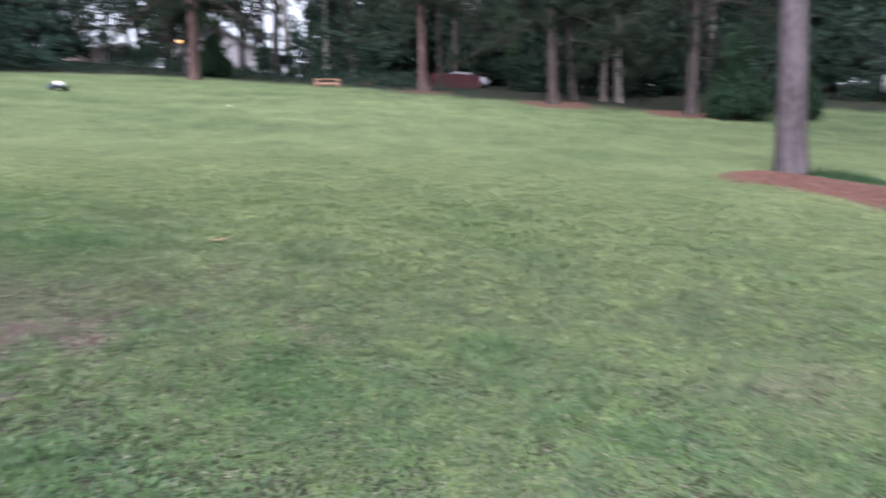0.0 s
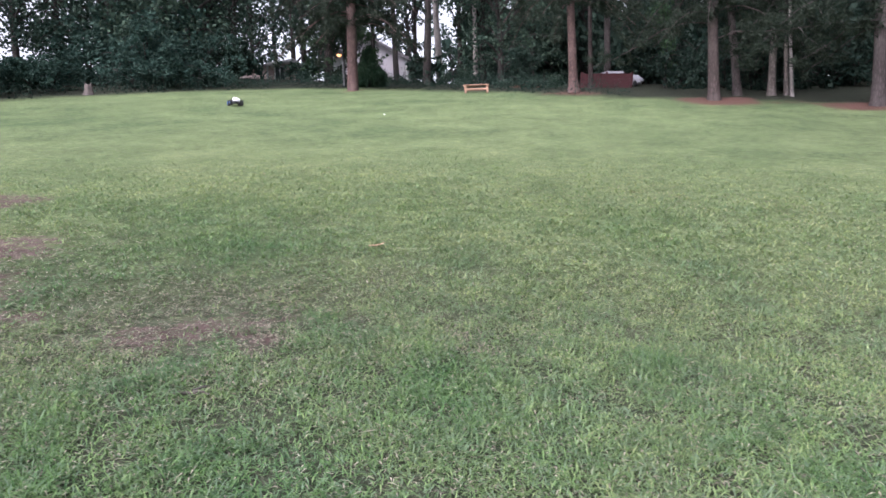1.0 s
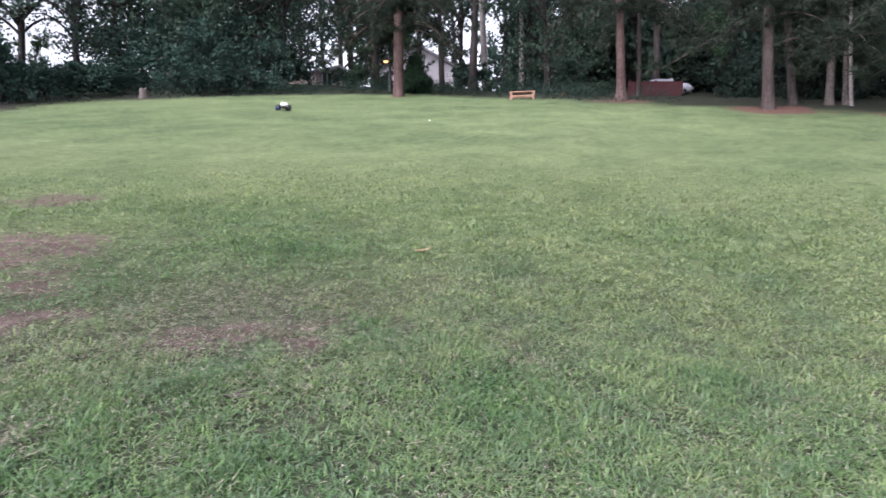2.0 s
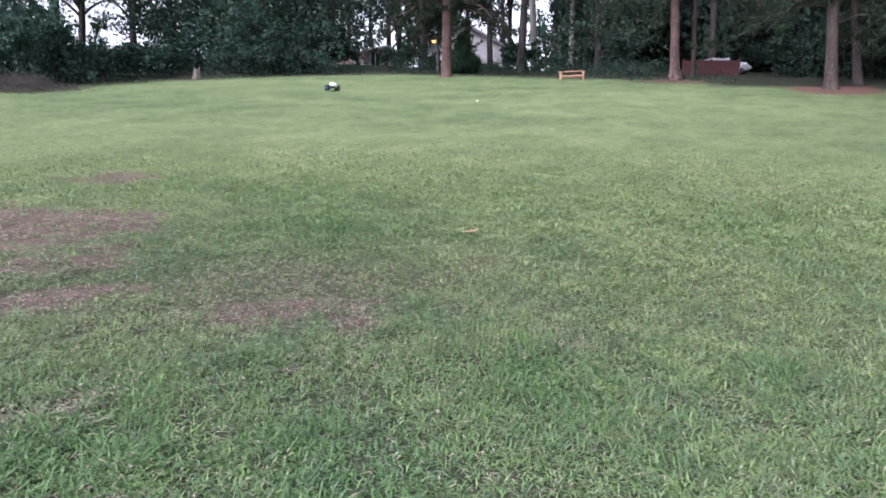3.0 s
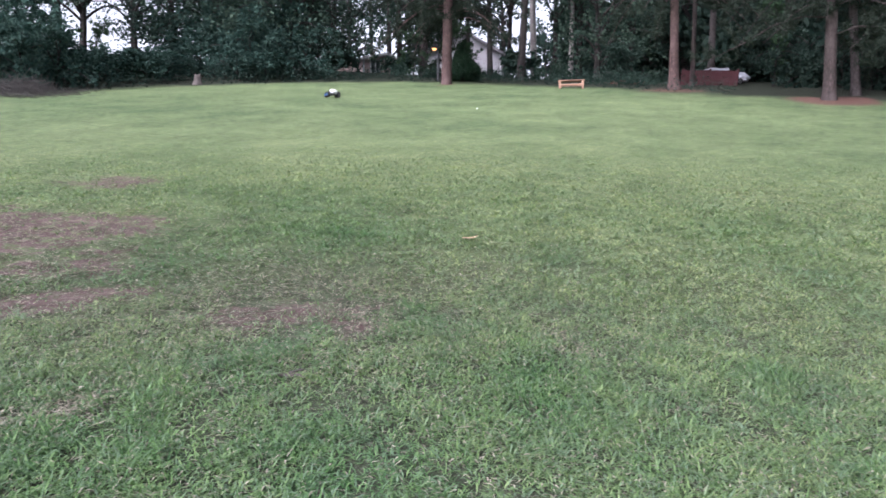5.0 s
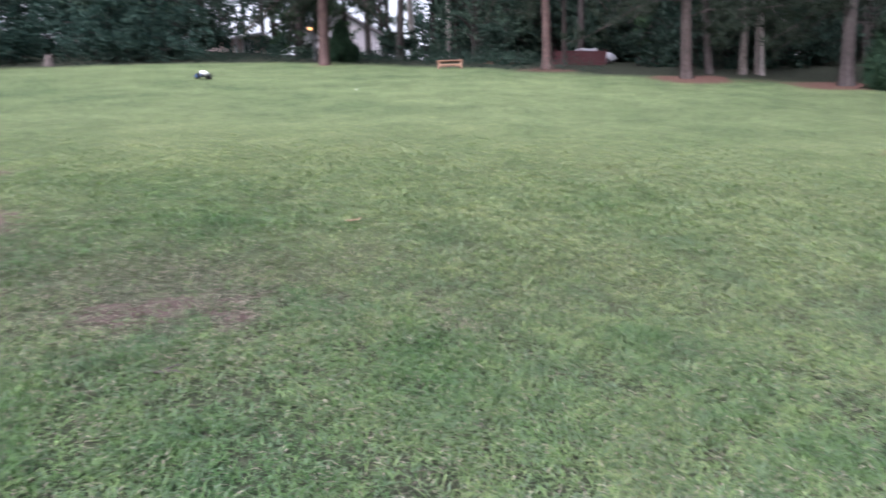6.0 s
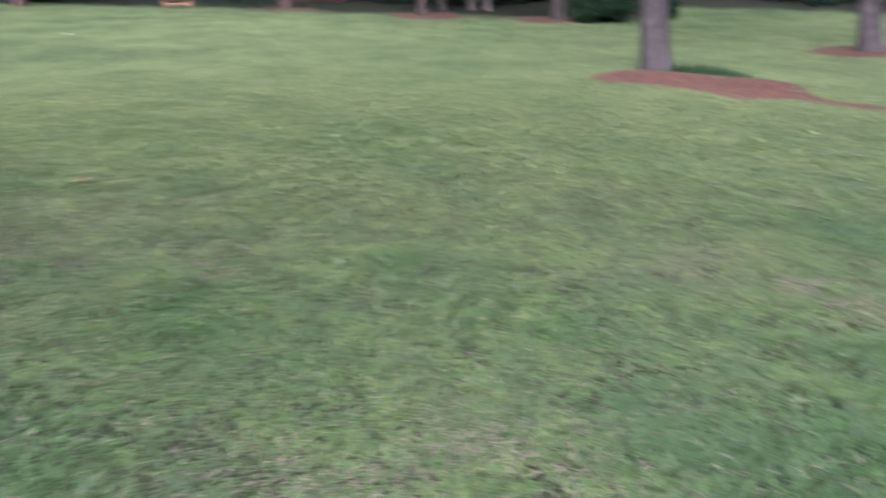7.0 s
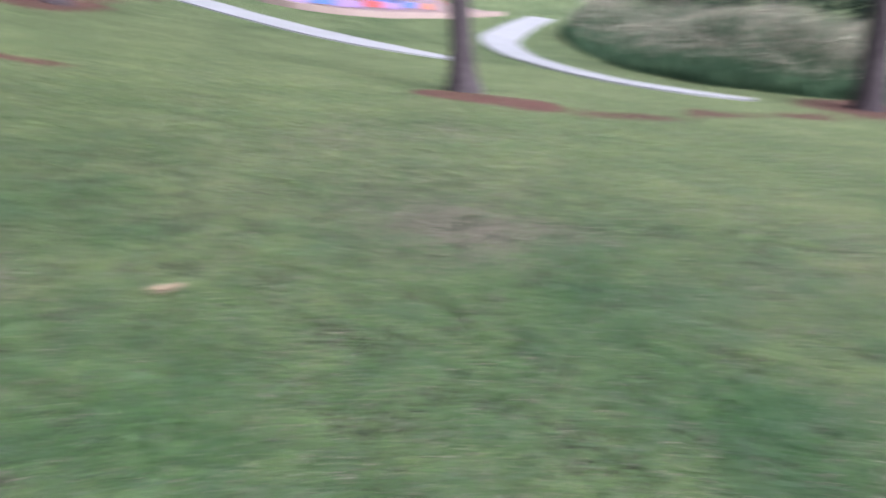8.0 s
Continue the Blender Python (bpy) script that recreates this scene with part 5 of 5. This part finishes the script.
def gabled_house(yaw, d, width, depth, eave, ridge, turn, wall_mat, label, planks=0, sink=1.5, roof=None):
    """A small gabled house: x runs along its front."""
    x, y = at(yaw, d)
    house = thing("house", pose(x, y, ground_z(x, y) - sink, 0, 0, turn), label, "house")
    w, e = width / 2, depth / 2
    bm = bmesh.new()
    front = [(-w, -e, -1.5), (w, -e, -1.5), (w, -e, eave), (0, -e, ridge), (-w, -e, eave)]
    back = [(a, e, c) for a, b, c in front]
    f, b = ring_verts(bm, front), ring_verts(bm, back)
    bm.faces.new(f), bm.faces.new(b[::-1])
    for i in range(5):
        j = (i + 1) % 5
        bm.faces.new((f[i], b[i], b[j], f[j]))
    bmesh.ops.recalc_face_normals(bm, faces=bm.faces)
    part("wall", bm, wall_mat, house)
    rise = math.atan2(ridge - eave, w)
    ln = math.hypot(w, ridge - eave) + 0.45
    for s in (-1, 1):
        part("roof_slope", box(ln, depth + 0.8, 0.14, (s * (w / 2 + 0.12), 0, (eave + ridge) / 2 + 0.02), 0.02, Matrix.Rotation(s * rise, 4, "Y")), roof or ROOF, house)
        part("bargeboard", box(ln, 0.05, 0.20, (s * (w / 2 + 0.12), -e - 0.41, (eave + ridge) / 2), 0.01, Matrix.Rotation(s * rise, 4, "Y")), roof or ROOF, house)
        part("corner_board", box(0.12, 0.05, eave + 1.4, (s * (w - 0.06), -e - 0.028, eave / 2 - 0.72), 0.01), WHITE, house)
    for k in range(planks):
        z = -0.2 + k * 0.22
        if z < eave - 0.1:
            part("siding_board", box(width - 0.3, 0.025, 0.21, (0, -e - 0.012, z), 0.006), wall_mat, house)
    window = part("window", box(0.9, 0.06, 1.1, (-w * 0.45, -e - 0.03, 1.5), 0.01), WHITE, house)
    part("pane", box(0.36, 0.03, 0.94, (-w * 0.45 - 0.21, -e - 0.052, 1.5), 0.004), DARK_GLASS, window)
    part("pane", box(0.36, 0.03, 0.94, (-w * 0.45 + 0.21, -e - 0.052, 1.5), 0.004), DARK_GLASS, window)


def build_fence():
    x0, y0 = at(-0.5, 34.0)
    x1, y1 = at(-4.7, 33.7)
    ln = math.hypot(x1 - x0, y1 - y0)
    turn = math.degrees(math.atan2(y1 - y0, x1 - x0))
    fence = thing("fence", pose(x0, y0, ground_z(x0, y0) - 0.1, 0, math.degrees(math.atan2(ground_z(x0, y0) - ground_z(x1, y1), ln)), turn), "low dark red board fence in the wood", "fence")
    n = 21
    gen = np.random.default_rng(8)
    for k in range(n):
        part("board", box(ln / n - 0.003, 0.022, 0.74 + 0.012 * gen.normal(), ((k + 0.5) * ln / n, 0, 0.40), 0.004), FENCE_RED, fence)
    for z in (0.2, 0.60):
        part("rail", box(ln, 0.05, 0.09, (ln / 2, 0.037, z), 0.006), FENCE_RED, fence)
    for k in range(3):
        part("post", box(0.09, 0.09, 0.92, (0.05 + k * (ln - 0.1) / 2, 0.108, 0.40), 0.008), FENCE_RED, fence)


def parked_car(yaw, d, turn, paint, label):
    x, y = at(yaw, d)
    car = thing("car", pose(x, y, ground_z(x, y) - 0.02, 0, 0, turn), label, "car")

    def section(px, half, low, high, tuck):
        return [(px, -half, low), (px, -half * 1.0, (low + high) / 2), (px, -half * tuck, high), (px, half * tuck, high), (px, half * 1.0, (low + high) / 2), (px, half, low)]

    part("body", lofted([section(-2.15, 0.72, 0.42, 0.82, 0.9), section(-2.0, 0.84, 0.3, 0.92, 0.94), section(-1.0, 0.88, 0.24, 0.96, 0.94), section(0.8, 0.88, 0.24, 0.94, 0.94), section(1.7, 0.84, 0.28, 0.80, 0.92), section(2.1, 0.70, 0.4, 0.66, 0.9)]), paint, car)
    part("cabin", lofted([section(-1.75, 0.74, 0.9, 0.97, 0.95), section(-1.1, 0.74, 0.9, 1.42, 0.78), section(0.1, 0.74, 0.9, 1.45, 0.78), section(1.0, 0.76, 0.88, 0.95, 0.95)]), DARK_GLASS, car, "dark windows")
    part("roof", box(1.35, 1.16, 0.06, (-0.5, 0, 1.455), 0.03), paint, car)
    for px in (-1.35, 1.3):
        for s in (-1, 1):
            wheel = part("wheel", lathe(((0.2, -0.1), (0.30, -0.1), (0.32, -0.06), (0.32, 0.06), (0.30, 0.1), (0.2, 0.1)), 22), RUBBER, car, "black tyre", pose(px, s * 0.80, 0.32))
            part("hub", lathe(((0.2, 0.09 * s), (0.12, 0.07 * s), (0.02, 0.10 * s)), 18), STEEL, wheel, "grey hub")
    for s in (-1, 1):
        part("headlight", box(0.06, 0.3, 0.12, (2.08, s * 0.5, 0.60), 0.02), WHITE, car)
        part("tail_light", box(0.05, 0.24, 0.14, (-2.12, s * 0.55, 0.70), 0.02), RED_PLASTIC, car)


SILVER = plain("silver_paint", (0.36, 0.36, 0.38), 0.4, 0.3, spread=0.1, relief=0)
STEEL = plain("grey_steel", (0.45, 0.45, 0.47), 0.4, 0.8, spread=0.1)
RED_PLASTIC = plain("red_plastic", (0.36, 0.06, 0.055), 0.5, spread=0.12, relief=0)
ORANGE_PLASTIC = plain("orange_plastic", (0.42, 0.17, 0.09), 0.5, spread=0.12, relief=0)
BLUE_PLASTIC = plain("blue_plastic", (0.06, 0.13, 0.38), 0.45, spread=0.12, relief=0)
TAN_POST = plain("tan_post", (0.38, 0.27, 0.20), 0.6, spread=0.15)
PURPLE_STEEL = plain("purple_steel", (0.24, 0.16, 0.34), 0.5, spread=0.15, relief=0)
SAND = plain("play_sand", (0.21, 0.155, 0.15), 0.95, spread=0.15, scale=3)
TIMBER_EDGE = plain("pale_timber_edging", (0.27, 0.205, 0.19), 0.85, spread=0.15)


def build_playground():
    front = ((19.5, 12.9), (19.5, 11.7), (20.2, 10.6), (21.8, 9.8), (24.9, 9.2), (28.4, 8.8), (32.0, 8.5))
    a = np.array(front)
    u = np.linspace(0, len(a) - 1, 40)
    c = np.stack([np.interp(u, np.arange(len(a)), a[:, i]) for i in (0, 1)], 1)
    lanes = np.linspace(0, 1, 12)
    far = c + np.array((2.0, 4.2)) * np.linspace(0.75, 1.0, 40)[:, None]
    p = c[:, None] * (1 - lanes)[None, :, None] + far[:, None] * lanes[None, :, None]
    v = np.concatenate([p, hill(p[..., 0], p[..., 1])[..., None] + 0.03], -1).reshape(-1, 3)
    i, j = np.meshgrid(np.arange(39), np.arange(11), indexing="ij")
    q = np.stack([i * 12 + j, (i + 1) * 12 + j, (i + 1) * 12 + j + 1, i * 12 + j + 1], -1).reshape(-1, 4)
    tagged(part("sand_bed", net("sand_bed", v, q, True), SAND), "pinkish sand bed of the playground", "playground", kind="structure")
    edging = thing("edging", pose(0, 0, 0), "pale timber edging along the playground sand", "edging")
    for (ax, ay), (bx, by) in zip(front, front[1:]):
        ln = math.hypot(bx - ax, by - ay)
        za, zb = ground_z(ax, ay), ground_z(bx, by)
        m = pose((ax + bx) / 2, (ay + by) / 2, (za + zb) / 2 + 0.08, 0, math.degrees(math.atan2(za - zb, ln)), math.degrees(math.atan2(by - ay, bx - ax)))
        part("timber", box(ln - 0.01, 0.14, 0.22, (0, 0, 0), 0.015), TIMBER_EDGE, edging, place=m)
    # climbing frame with a slide
    x, y = 28.6, 11.9
    frame_set = thing("climbing_frame", pose(x, y, ground_z(x, y), 0, 0, -68), "playground climbing frame with orange slide and blue panels", "climbing frame")
    for px in (-1.2, 0, 1.2):
        for py in (-0.7, 0.7):
            part("post", lathe(((0.05, -0.3), (0.055, 0.0), (0.055, 2.5), (0.03, 2.55)), 12, "Z"), TAN_POST, frame_set, place=pose(px, py, 0))
    part("deck", box(2.5, 1.5, 0.08, (0, 0, 1.05), 0.02), PURPLE_STEEL, frame_set)
    for px in (-0.6, 0.6):
        part("panel", box(1.05, 0.05, 0.45, (px, 0.72, 0.40), 0.02), BLUE_PLASTIC, frame_set, "blue plastic panel")
        part("guard_panel", box(1.05, 0.05, 0.8, (px, -0.72, 0.78), 0.02), ORANGE_PLASTIC, frame_set, "orange plastic panel")
    rings = []
    for t in np.linspace(0, 1, 12):
        px, pz = -1.25 - 2.2 * t, 1.08 - 0.95 * t + 0.12 * math.sin(t * 6.28)
        rings.append([(px, yy, pz + zz) for yy, zz in ((-0.32, 0.18), (-0.30, 0.18), (-0.26, 0.03), (0.26, 0.03), (0.30, 0.18), (0.32, 0.18), (0.28, -0.02), (-0.28, -0.02))])
    part("slide", lofted(rings), ORANGE_PLASTIC, frame_set, "orange plastic slide")
    for s in (-1, 1):
        part("roof_board", box(2.9, 1.15, 0.06, (0, s * 0.5, 2.45), 0.02, Matrix.Rotation(radians(-22 * s), 4, "X")), TAN_POST, frame_set, "tan roof board")
    for k in range(5):
        part("rung", lathe(((0.02, -0.35), (0.02, 0.35)), 8), RED_PLASTIC, frame_set, place=pose(1.5 - 0.05 * k, 0, 0.2 + 0.2 * k))
    for s in (-1, 1):
        part("ladder_rail", box(0.05, 0.05, 1.3, (1.42, s * 0.36, 0.55), 0.012, Matrix.Rotation(radians(-12), 4, "Y")), RED_PLASTIC, frame_set)
    # low red tunnel
    x, y = 23.0, 13.3
    tunnel = thing("crawl_tunnel", pose(x, y, ground_z(x, y), 0, 0, 118) @ Matrix.Diagonal((1, 0.8, 0.75, 1)), "red and orange plastic crawl tunnel on the sand", "crawl tunnel")
    for k, mat in enumerate((RED_PLASTIC, ORANGE_PLASTIC, RED_PLASTIC)):
        prof = ((0.36, -0.35), (0.42, -0.34), (0.44, -0.28), (0.40, -0.2), (0.40, 0.2), (0.44, 0.28), (0.42, 0.34), (0.36, 0.35))
        bm = bmesh.new()
        ringset = []
        for r, h in prof + tuple((r - 0.05, h) for r, h in prof[::-1]):
            ringset.append([bm.verts.new((h + 0.7 * (k - 1), r * math.cos(a), 0.42 + r * math.sin(a))) for a in np.linspace(0, 2 * math.pi, 22, endpoint=False)])
        for p0, p1 in zip(ringset, ringset[1:] + ringset[:1]):
            for i2 in range(22):
                bm.faces.new((p0[i2], p0[(i2 + 1) % 22], p1[(i2 + 1) % 22], p1[i2]))
        bmesh.ops.recalc_face_normals(bm, faces=bm.faces)
        part("tunnel_ring", bm, mat, tunnel)
    # low fence of plastic panels round the sand
    fence = thing("panel_fence", pose(0, 0, 0), "low fence of purple, blue and red plastic panels", "play fence")
    line = ((20.0, 13.1), (20.9, 12.2), (22.0, 11.7), (23.2, 11.3), (24.4, 11.0), (25.6, 10.8), (26.8, 10.6), (28.0, 10.4))
    for k, ((ax, ay), (bx, by)) in enumerate(zip(line, line[1:])):
        ln, za, zb = math.hypot(bx - ax, by - ay), ground_z(ax, ay), ground_z(bx, by)
        m = pose((ax + bx) / 2, (ay + by) / 2, (za + zb) / 2, 0, math.degrees(math.atan2(za - zb, ln)), math.degrees(math.atan2(by - ay, bx - ax)))
        part("panel", box(ln - 0.22, 0.06, 0.22, (0, 0, 0.17 + 0.04 * (k % 2)), 0.02), (PURPLE_STEEL, BLUE_PLASTIC, PURPLE_STEEL, RED_PLASTIC, PURPLE_STEEL, BLUE_PLASTIC, ORANGE_PLASTIC)[k], fence, place=m)
    for ax, ay in line:
        part("post", lathe(((0.05, -0.2), (0.055, 0.0), (0.055, 0.38), (0.03, 0.41)), 12, "Z"), PURPLE_STEEL, fence, place=pose(ax, ay, ground_z(ax, ay)))
    x, y = 25.4, 11.6
    toy_box = thing("play_box", pose(x, y, ground_z(x, y), 0, 0, -62), "blue plastic play box on the sand", "play box")
    for s in (-1, 1):
        part("side_wall", box(1.0, 0.05, 0.4, (0, s * 0.4, 0.19), 0.015), BLUE_PLASTIC, toy_box)
        part("end_wall", box(0.05, 0.75, 0.4, (s * 0.475, 0, 0.19), 0.015), BLUE_PLASTIC, toy_box)
    part("lid", box(1.1, 0.95, 0.06, (0, 0, 0.425), 0.02), PURPLE_STEEL, toy_box, "purple lid")
    part("floor", box(0.9, 0.75, 0.04, (0, 0, 0.03), 0.01), BLUE_PLASTIC, toy_box)


def build_lamp():
    x, y = at(19.15, 33.5)
    z = ground_z(x, y)
    # set nearer on its sight line, at a height that fits the camera's view
    top = 33.5 * math.tan(radians(13.26)) + EYE - z
    lamp = thing("street_lamp", pose(x, y, z), "lit street lamp glowing orange among the trees", "street lamp")
    part("pole", lathe(((0.09, -0.3), (0.08, 0.0), (0.06, top + 0.25)), 12, "Z"), BLACK, lamp)
    part("arm", box(0.06, 0.7, 0.06, (0, -0.3, top + 0.24), 0.015), BLACK, lamp)
    part("shade", lathe(((0.04, 0.22), (0.10, 0.15), (0.17, 0.05), (0.18, 0.0), (0.165, 0.0)), 18, "Z"), BLACK, lamp, place=pose(0, -0.6, top - 0.04))
    m, n, l, b = material("lamp_glow")
    b.inputs["Base Color"].default_value = (1, 0.8, 0.5, 1)
    b.inputs["Emission Color"].default_value = (1.0, 0.42, 0.13, 1)
    b.inputs["Emission Strength"].default_value = 0.7
    part("bulb", lathe(((0.02, -0.09), (0.08, -0.075), (0.11, -0.02), (0.105, 0.02), (0.03, 0.03)), 16, "Z"), m, lamp, "glowing orange bulb", pose(0, -0.6, top - 0.04))


def white_trailer():
    """A small covered trailer that peeps out past the fence."""
    x, y = at(-5.2, 35.2)
    t = thing("trailer", pose(x, y, ground_z(x, y), 0, 0, -10) @ Matrix.Diagonal((0.42, 0.5, 0.6, 1)), "small white covered trailer beside the red fence", "trailer")
    prow = lofted([[(-0.9, -0.5, 0.35), (-0.9, -0.5, 1.0), (-0.9, 0.5, 1.0), (-0.9, 0.5, 0.35)], [(0.1, -0.5, 0.35), (0.1, -0.5, 0.85), (0.1, 0.5, 0.85), (0.1, 0.5, 0.35)],
                   [(0.62, -0.12, 0.42), (0.62, -0.12, 0.52), (0.62, 0.12, 0.52), (0.62, 0.12, 0.42)]])
    part("cover", prow, TARP, t)
    part("bed", box(1.3, 1.0, 0.1, (-0.3, 0, 0.30), 0.01), TARP, t)
    for s in (-1, 1):
        wheel = part("wheel", lathe(((0.1, -0.06), (0.21, -0.06), (0.23, 0), (0.21, 0.06), (0.1, 0.06)), 18), RUBBER, t, "", pose(-0.35, s * 0.58, 0.22))
        part("hub", lathe(((0.1, 0.05 * s), (0.02, 0.06 * s)), 12), STEEL, wheel)


def covered_stack():
    """A low stack under a white tarpaulin behind the fence."""
    x, y = at(-3.1, 35.1)
    stack = thing("covered_stack", pose(x, y, ground_z(x, y) - 0.12, 0, 0, -4) @ Matrix.Diagonal((0.85, 1, 1.08, 1)), "low stack under a white tarpaulin behind the red fence", "covered stack")
    rings = []
    for px, half, top in ((-0.75, 0.28, 0.60), (-0.66, 0.36, 0.74), (-0.2, 0.38, 0.82), (0.3, 0.37, 0.76), (0.68, 0.35, 0.78), (0.76, 0.28, 0.62)):
        rings.append([(px, -half, -0.1), (px, -half * 0.97, top * 0.8), (px, -half * 0.6, top), (px, half * 0.6, top * 0.97), (px, half * 0.97, top * 0.8), (px, half, -0.1)])
    part("tarpaulin", lofted(rings), TARP, stack)
    for px in (-0.5, 0.1, 0.55):
        part("cord", box(0.02, 0.5, 0.015, (px, 0, 0.815), 0.004), GREY_STICK, stack)


def build_clods():
    """Clods and cones on the clay bank and straw rings."""
    gen = np.random.default_rng(15)
    vs, fs, k = [], [], 0
    spots = [(5.2, 9.3, 0.9, 0.5, 40), (5.8, 7.6, 0.5, 0.7, 14), (9.1, 2.2, 0.5, 0.9, 22)]
    for cx, cy, rx, ry, n in spots:
        for _ in range(n):
            x, y, r = cx + gen.normal() * rx * 0.6, cy + gen.normal() * ry * 0.6, gen.uniform(0.008, 0.020)
            bm = bmesh.new()
            bmesh.ops.create_icosphere(bm, subdivisions=1, radius=1.0)
            for v in bm.verts:
                j = gen.uniform(0.7, 1.25, 3) * r
                v.co = Vector((x + v.co.x * j[0], y + v.co.y * j[1], ground_z(x, y) + r * 0.3 + v.co.z * j[2] * 0.6))
            bm.verts.index_update()
            vs.append(np.array([v.co[:] for v in bm.verts]))
            fs.append(np.array([[v.index for v in f.verts] for f in bm.faces]) + k)
            k += len(vs[-1])
            bm.free()
    me = net("clods", np.concatenate(vs), np.concatenate(fs))
    tagged(part("clods", me, CLOD), "small dark clods on the bare clay", "clods", kind="stuff")


def build_weeds():
    """Dark weeds on the far side of the clay bank."""
    gen = np.random.default_rng(16)
    n = 1300
    t = 0.5 * gen.random(n)
    x, y = 6.05 + 0.5 * t + gen.normal(size=n) * 0.16, 10.35 - 1.9 * t + gen.normal(size=n) * 0.16
    b = np.stack([x, y, hill(x, y)], 1)
    turn, h = gen.uniform(0, 6.28, n), gen.uniform(0.06, 0.20, n) * (1 - t)
    d = np.stack([np.cos(turn), np.sin(turn), 0 * turn], 1)
    side = np.stack([-np.sin(turn), np.cos(turn), 0 * turn], 1) * 0.008
    v = np.stack([b - side, b + side, b + d * (h * 0.6)[:, None] + np.array((0, 0, 1.0)) * h[:, None]], 1).reshape(-1, 3)
    tagged(part("weeds", net("weeds", v, np.arange(3 * n).reshape(-1, 3)), LEAF_BRIGHT), "dark green weeds on the clay bank", "weeds", kind="stuff")


def build_flecks():
    """Pale dead stems and clover heads in the lawn."""
    gen = np.random.default_rng(17)
    n = 420
    a, r = np.radians(gen.uniform(-105, 55, n)), np.sqrt(gen.uniform(2.0, 90, n))
    x, y = -r * np.sin(a), 0.3 + r * np.cos(a)
    ln, turn = gen.uniform(0.03, 0.10, n), gen.uniform(0, 6.28, n)
    c = np.stack([x, y, hill(x, y) + 0.03], 1)
    d = np.stack([np.cos(turn), np.sin(turn), gen.normal(0, 0.15, n)], 1) * (ln / 2)[:, None]
    s = np.stack([-np.sin(turn), np.cos(turn), 0 * turn], 1) * gen.uniform(0.002, 0.005, n)[:, None]
    v = np.stack([c - d, c + s, c + d, c - s], 1).reshape(-1, 3)
    tagged(part("dead_stems", net("dead_stems", v, np.arange(4 * n).reshape(-1, 4)), STRAW_PALE), "pale dead stems lying in the grass", "dead stems", kind="stuff")
    n = 14
    x, y = gen.uniform(-8, 3, n), gen.uniform(7, 19, n)
    c = np.stack([x, y, hill(x, y) + 0.03], 1)
    v, f = needle_tufts(c, 14, (0.008, 0.018), (0.006, 0.010), gen)
    tagged(part("clover_heads", net("clover_heads", v, f), STRAW_PALE), "small pale clover heads in the lawn", "clover", kind="stuff")


CLOD = plain("dark_clay", (0.07, 0.042, 0.036), 0.95, spread=0.4, scale=30)
STRAW_PALE = plain("pale_straw", (0.27, 0.245, 0.18), 0.8, spread=0.3, scale=20, relief=0)
build_clods()
build_weeds()
build_flecks()
build_bench()
build_stump()
build_brush_pile(-18.6, 15.6, 760, 1.0, TWIGS, "heap of grey dead branches at the lawn edge", 6)
build_brush_pile(*at(3.5, 34.5), 420, 0.62, RED_TWIGS, "low heap of reddish brown brush in the wood", 7)
build_dry_leaf(-1.47, 5.03, -8, 0.12, "pale dry leaf lying on the lawn", PALE_LEAF)
build_dry_leaf(2.135, 1.80, -66, 0.125, "large tan dry leaf lying flat on the lawn", DRY_LEAF)
build_stick()
build_stem()
build_white_fleck()
build_toy_truck()
gabled_house(16.6, 55.0, 5.6, 8.0, 2.7, 4.3, 12, SIDING, "pale sided house behind the trees", planks=13, sink=1.7)
gabled_house(25.3, 52.0, 4.0, 5.0, 1.9, 2.5, 62, BRICK, "small pinkish brick outbuilding behind the trees", sink=1.6, roof=PALE_ROOF)
build_fence()
white_trailer()
covered_stack()
parked_car(-36.4, 33.5, 48, SILVER, "white car parked beyond the lawn")
build_lamp()
build_playground()
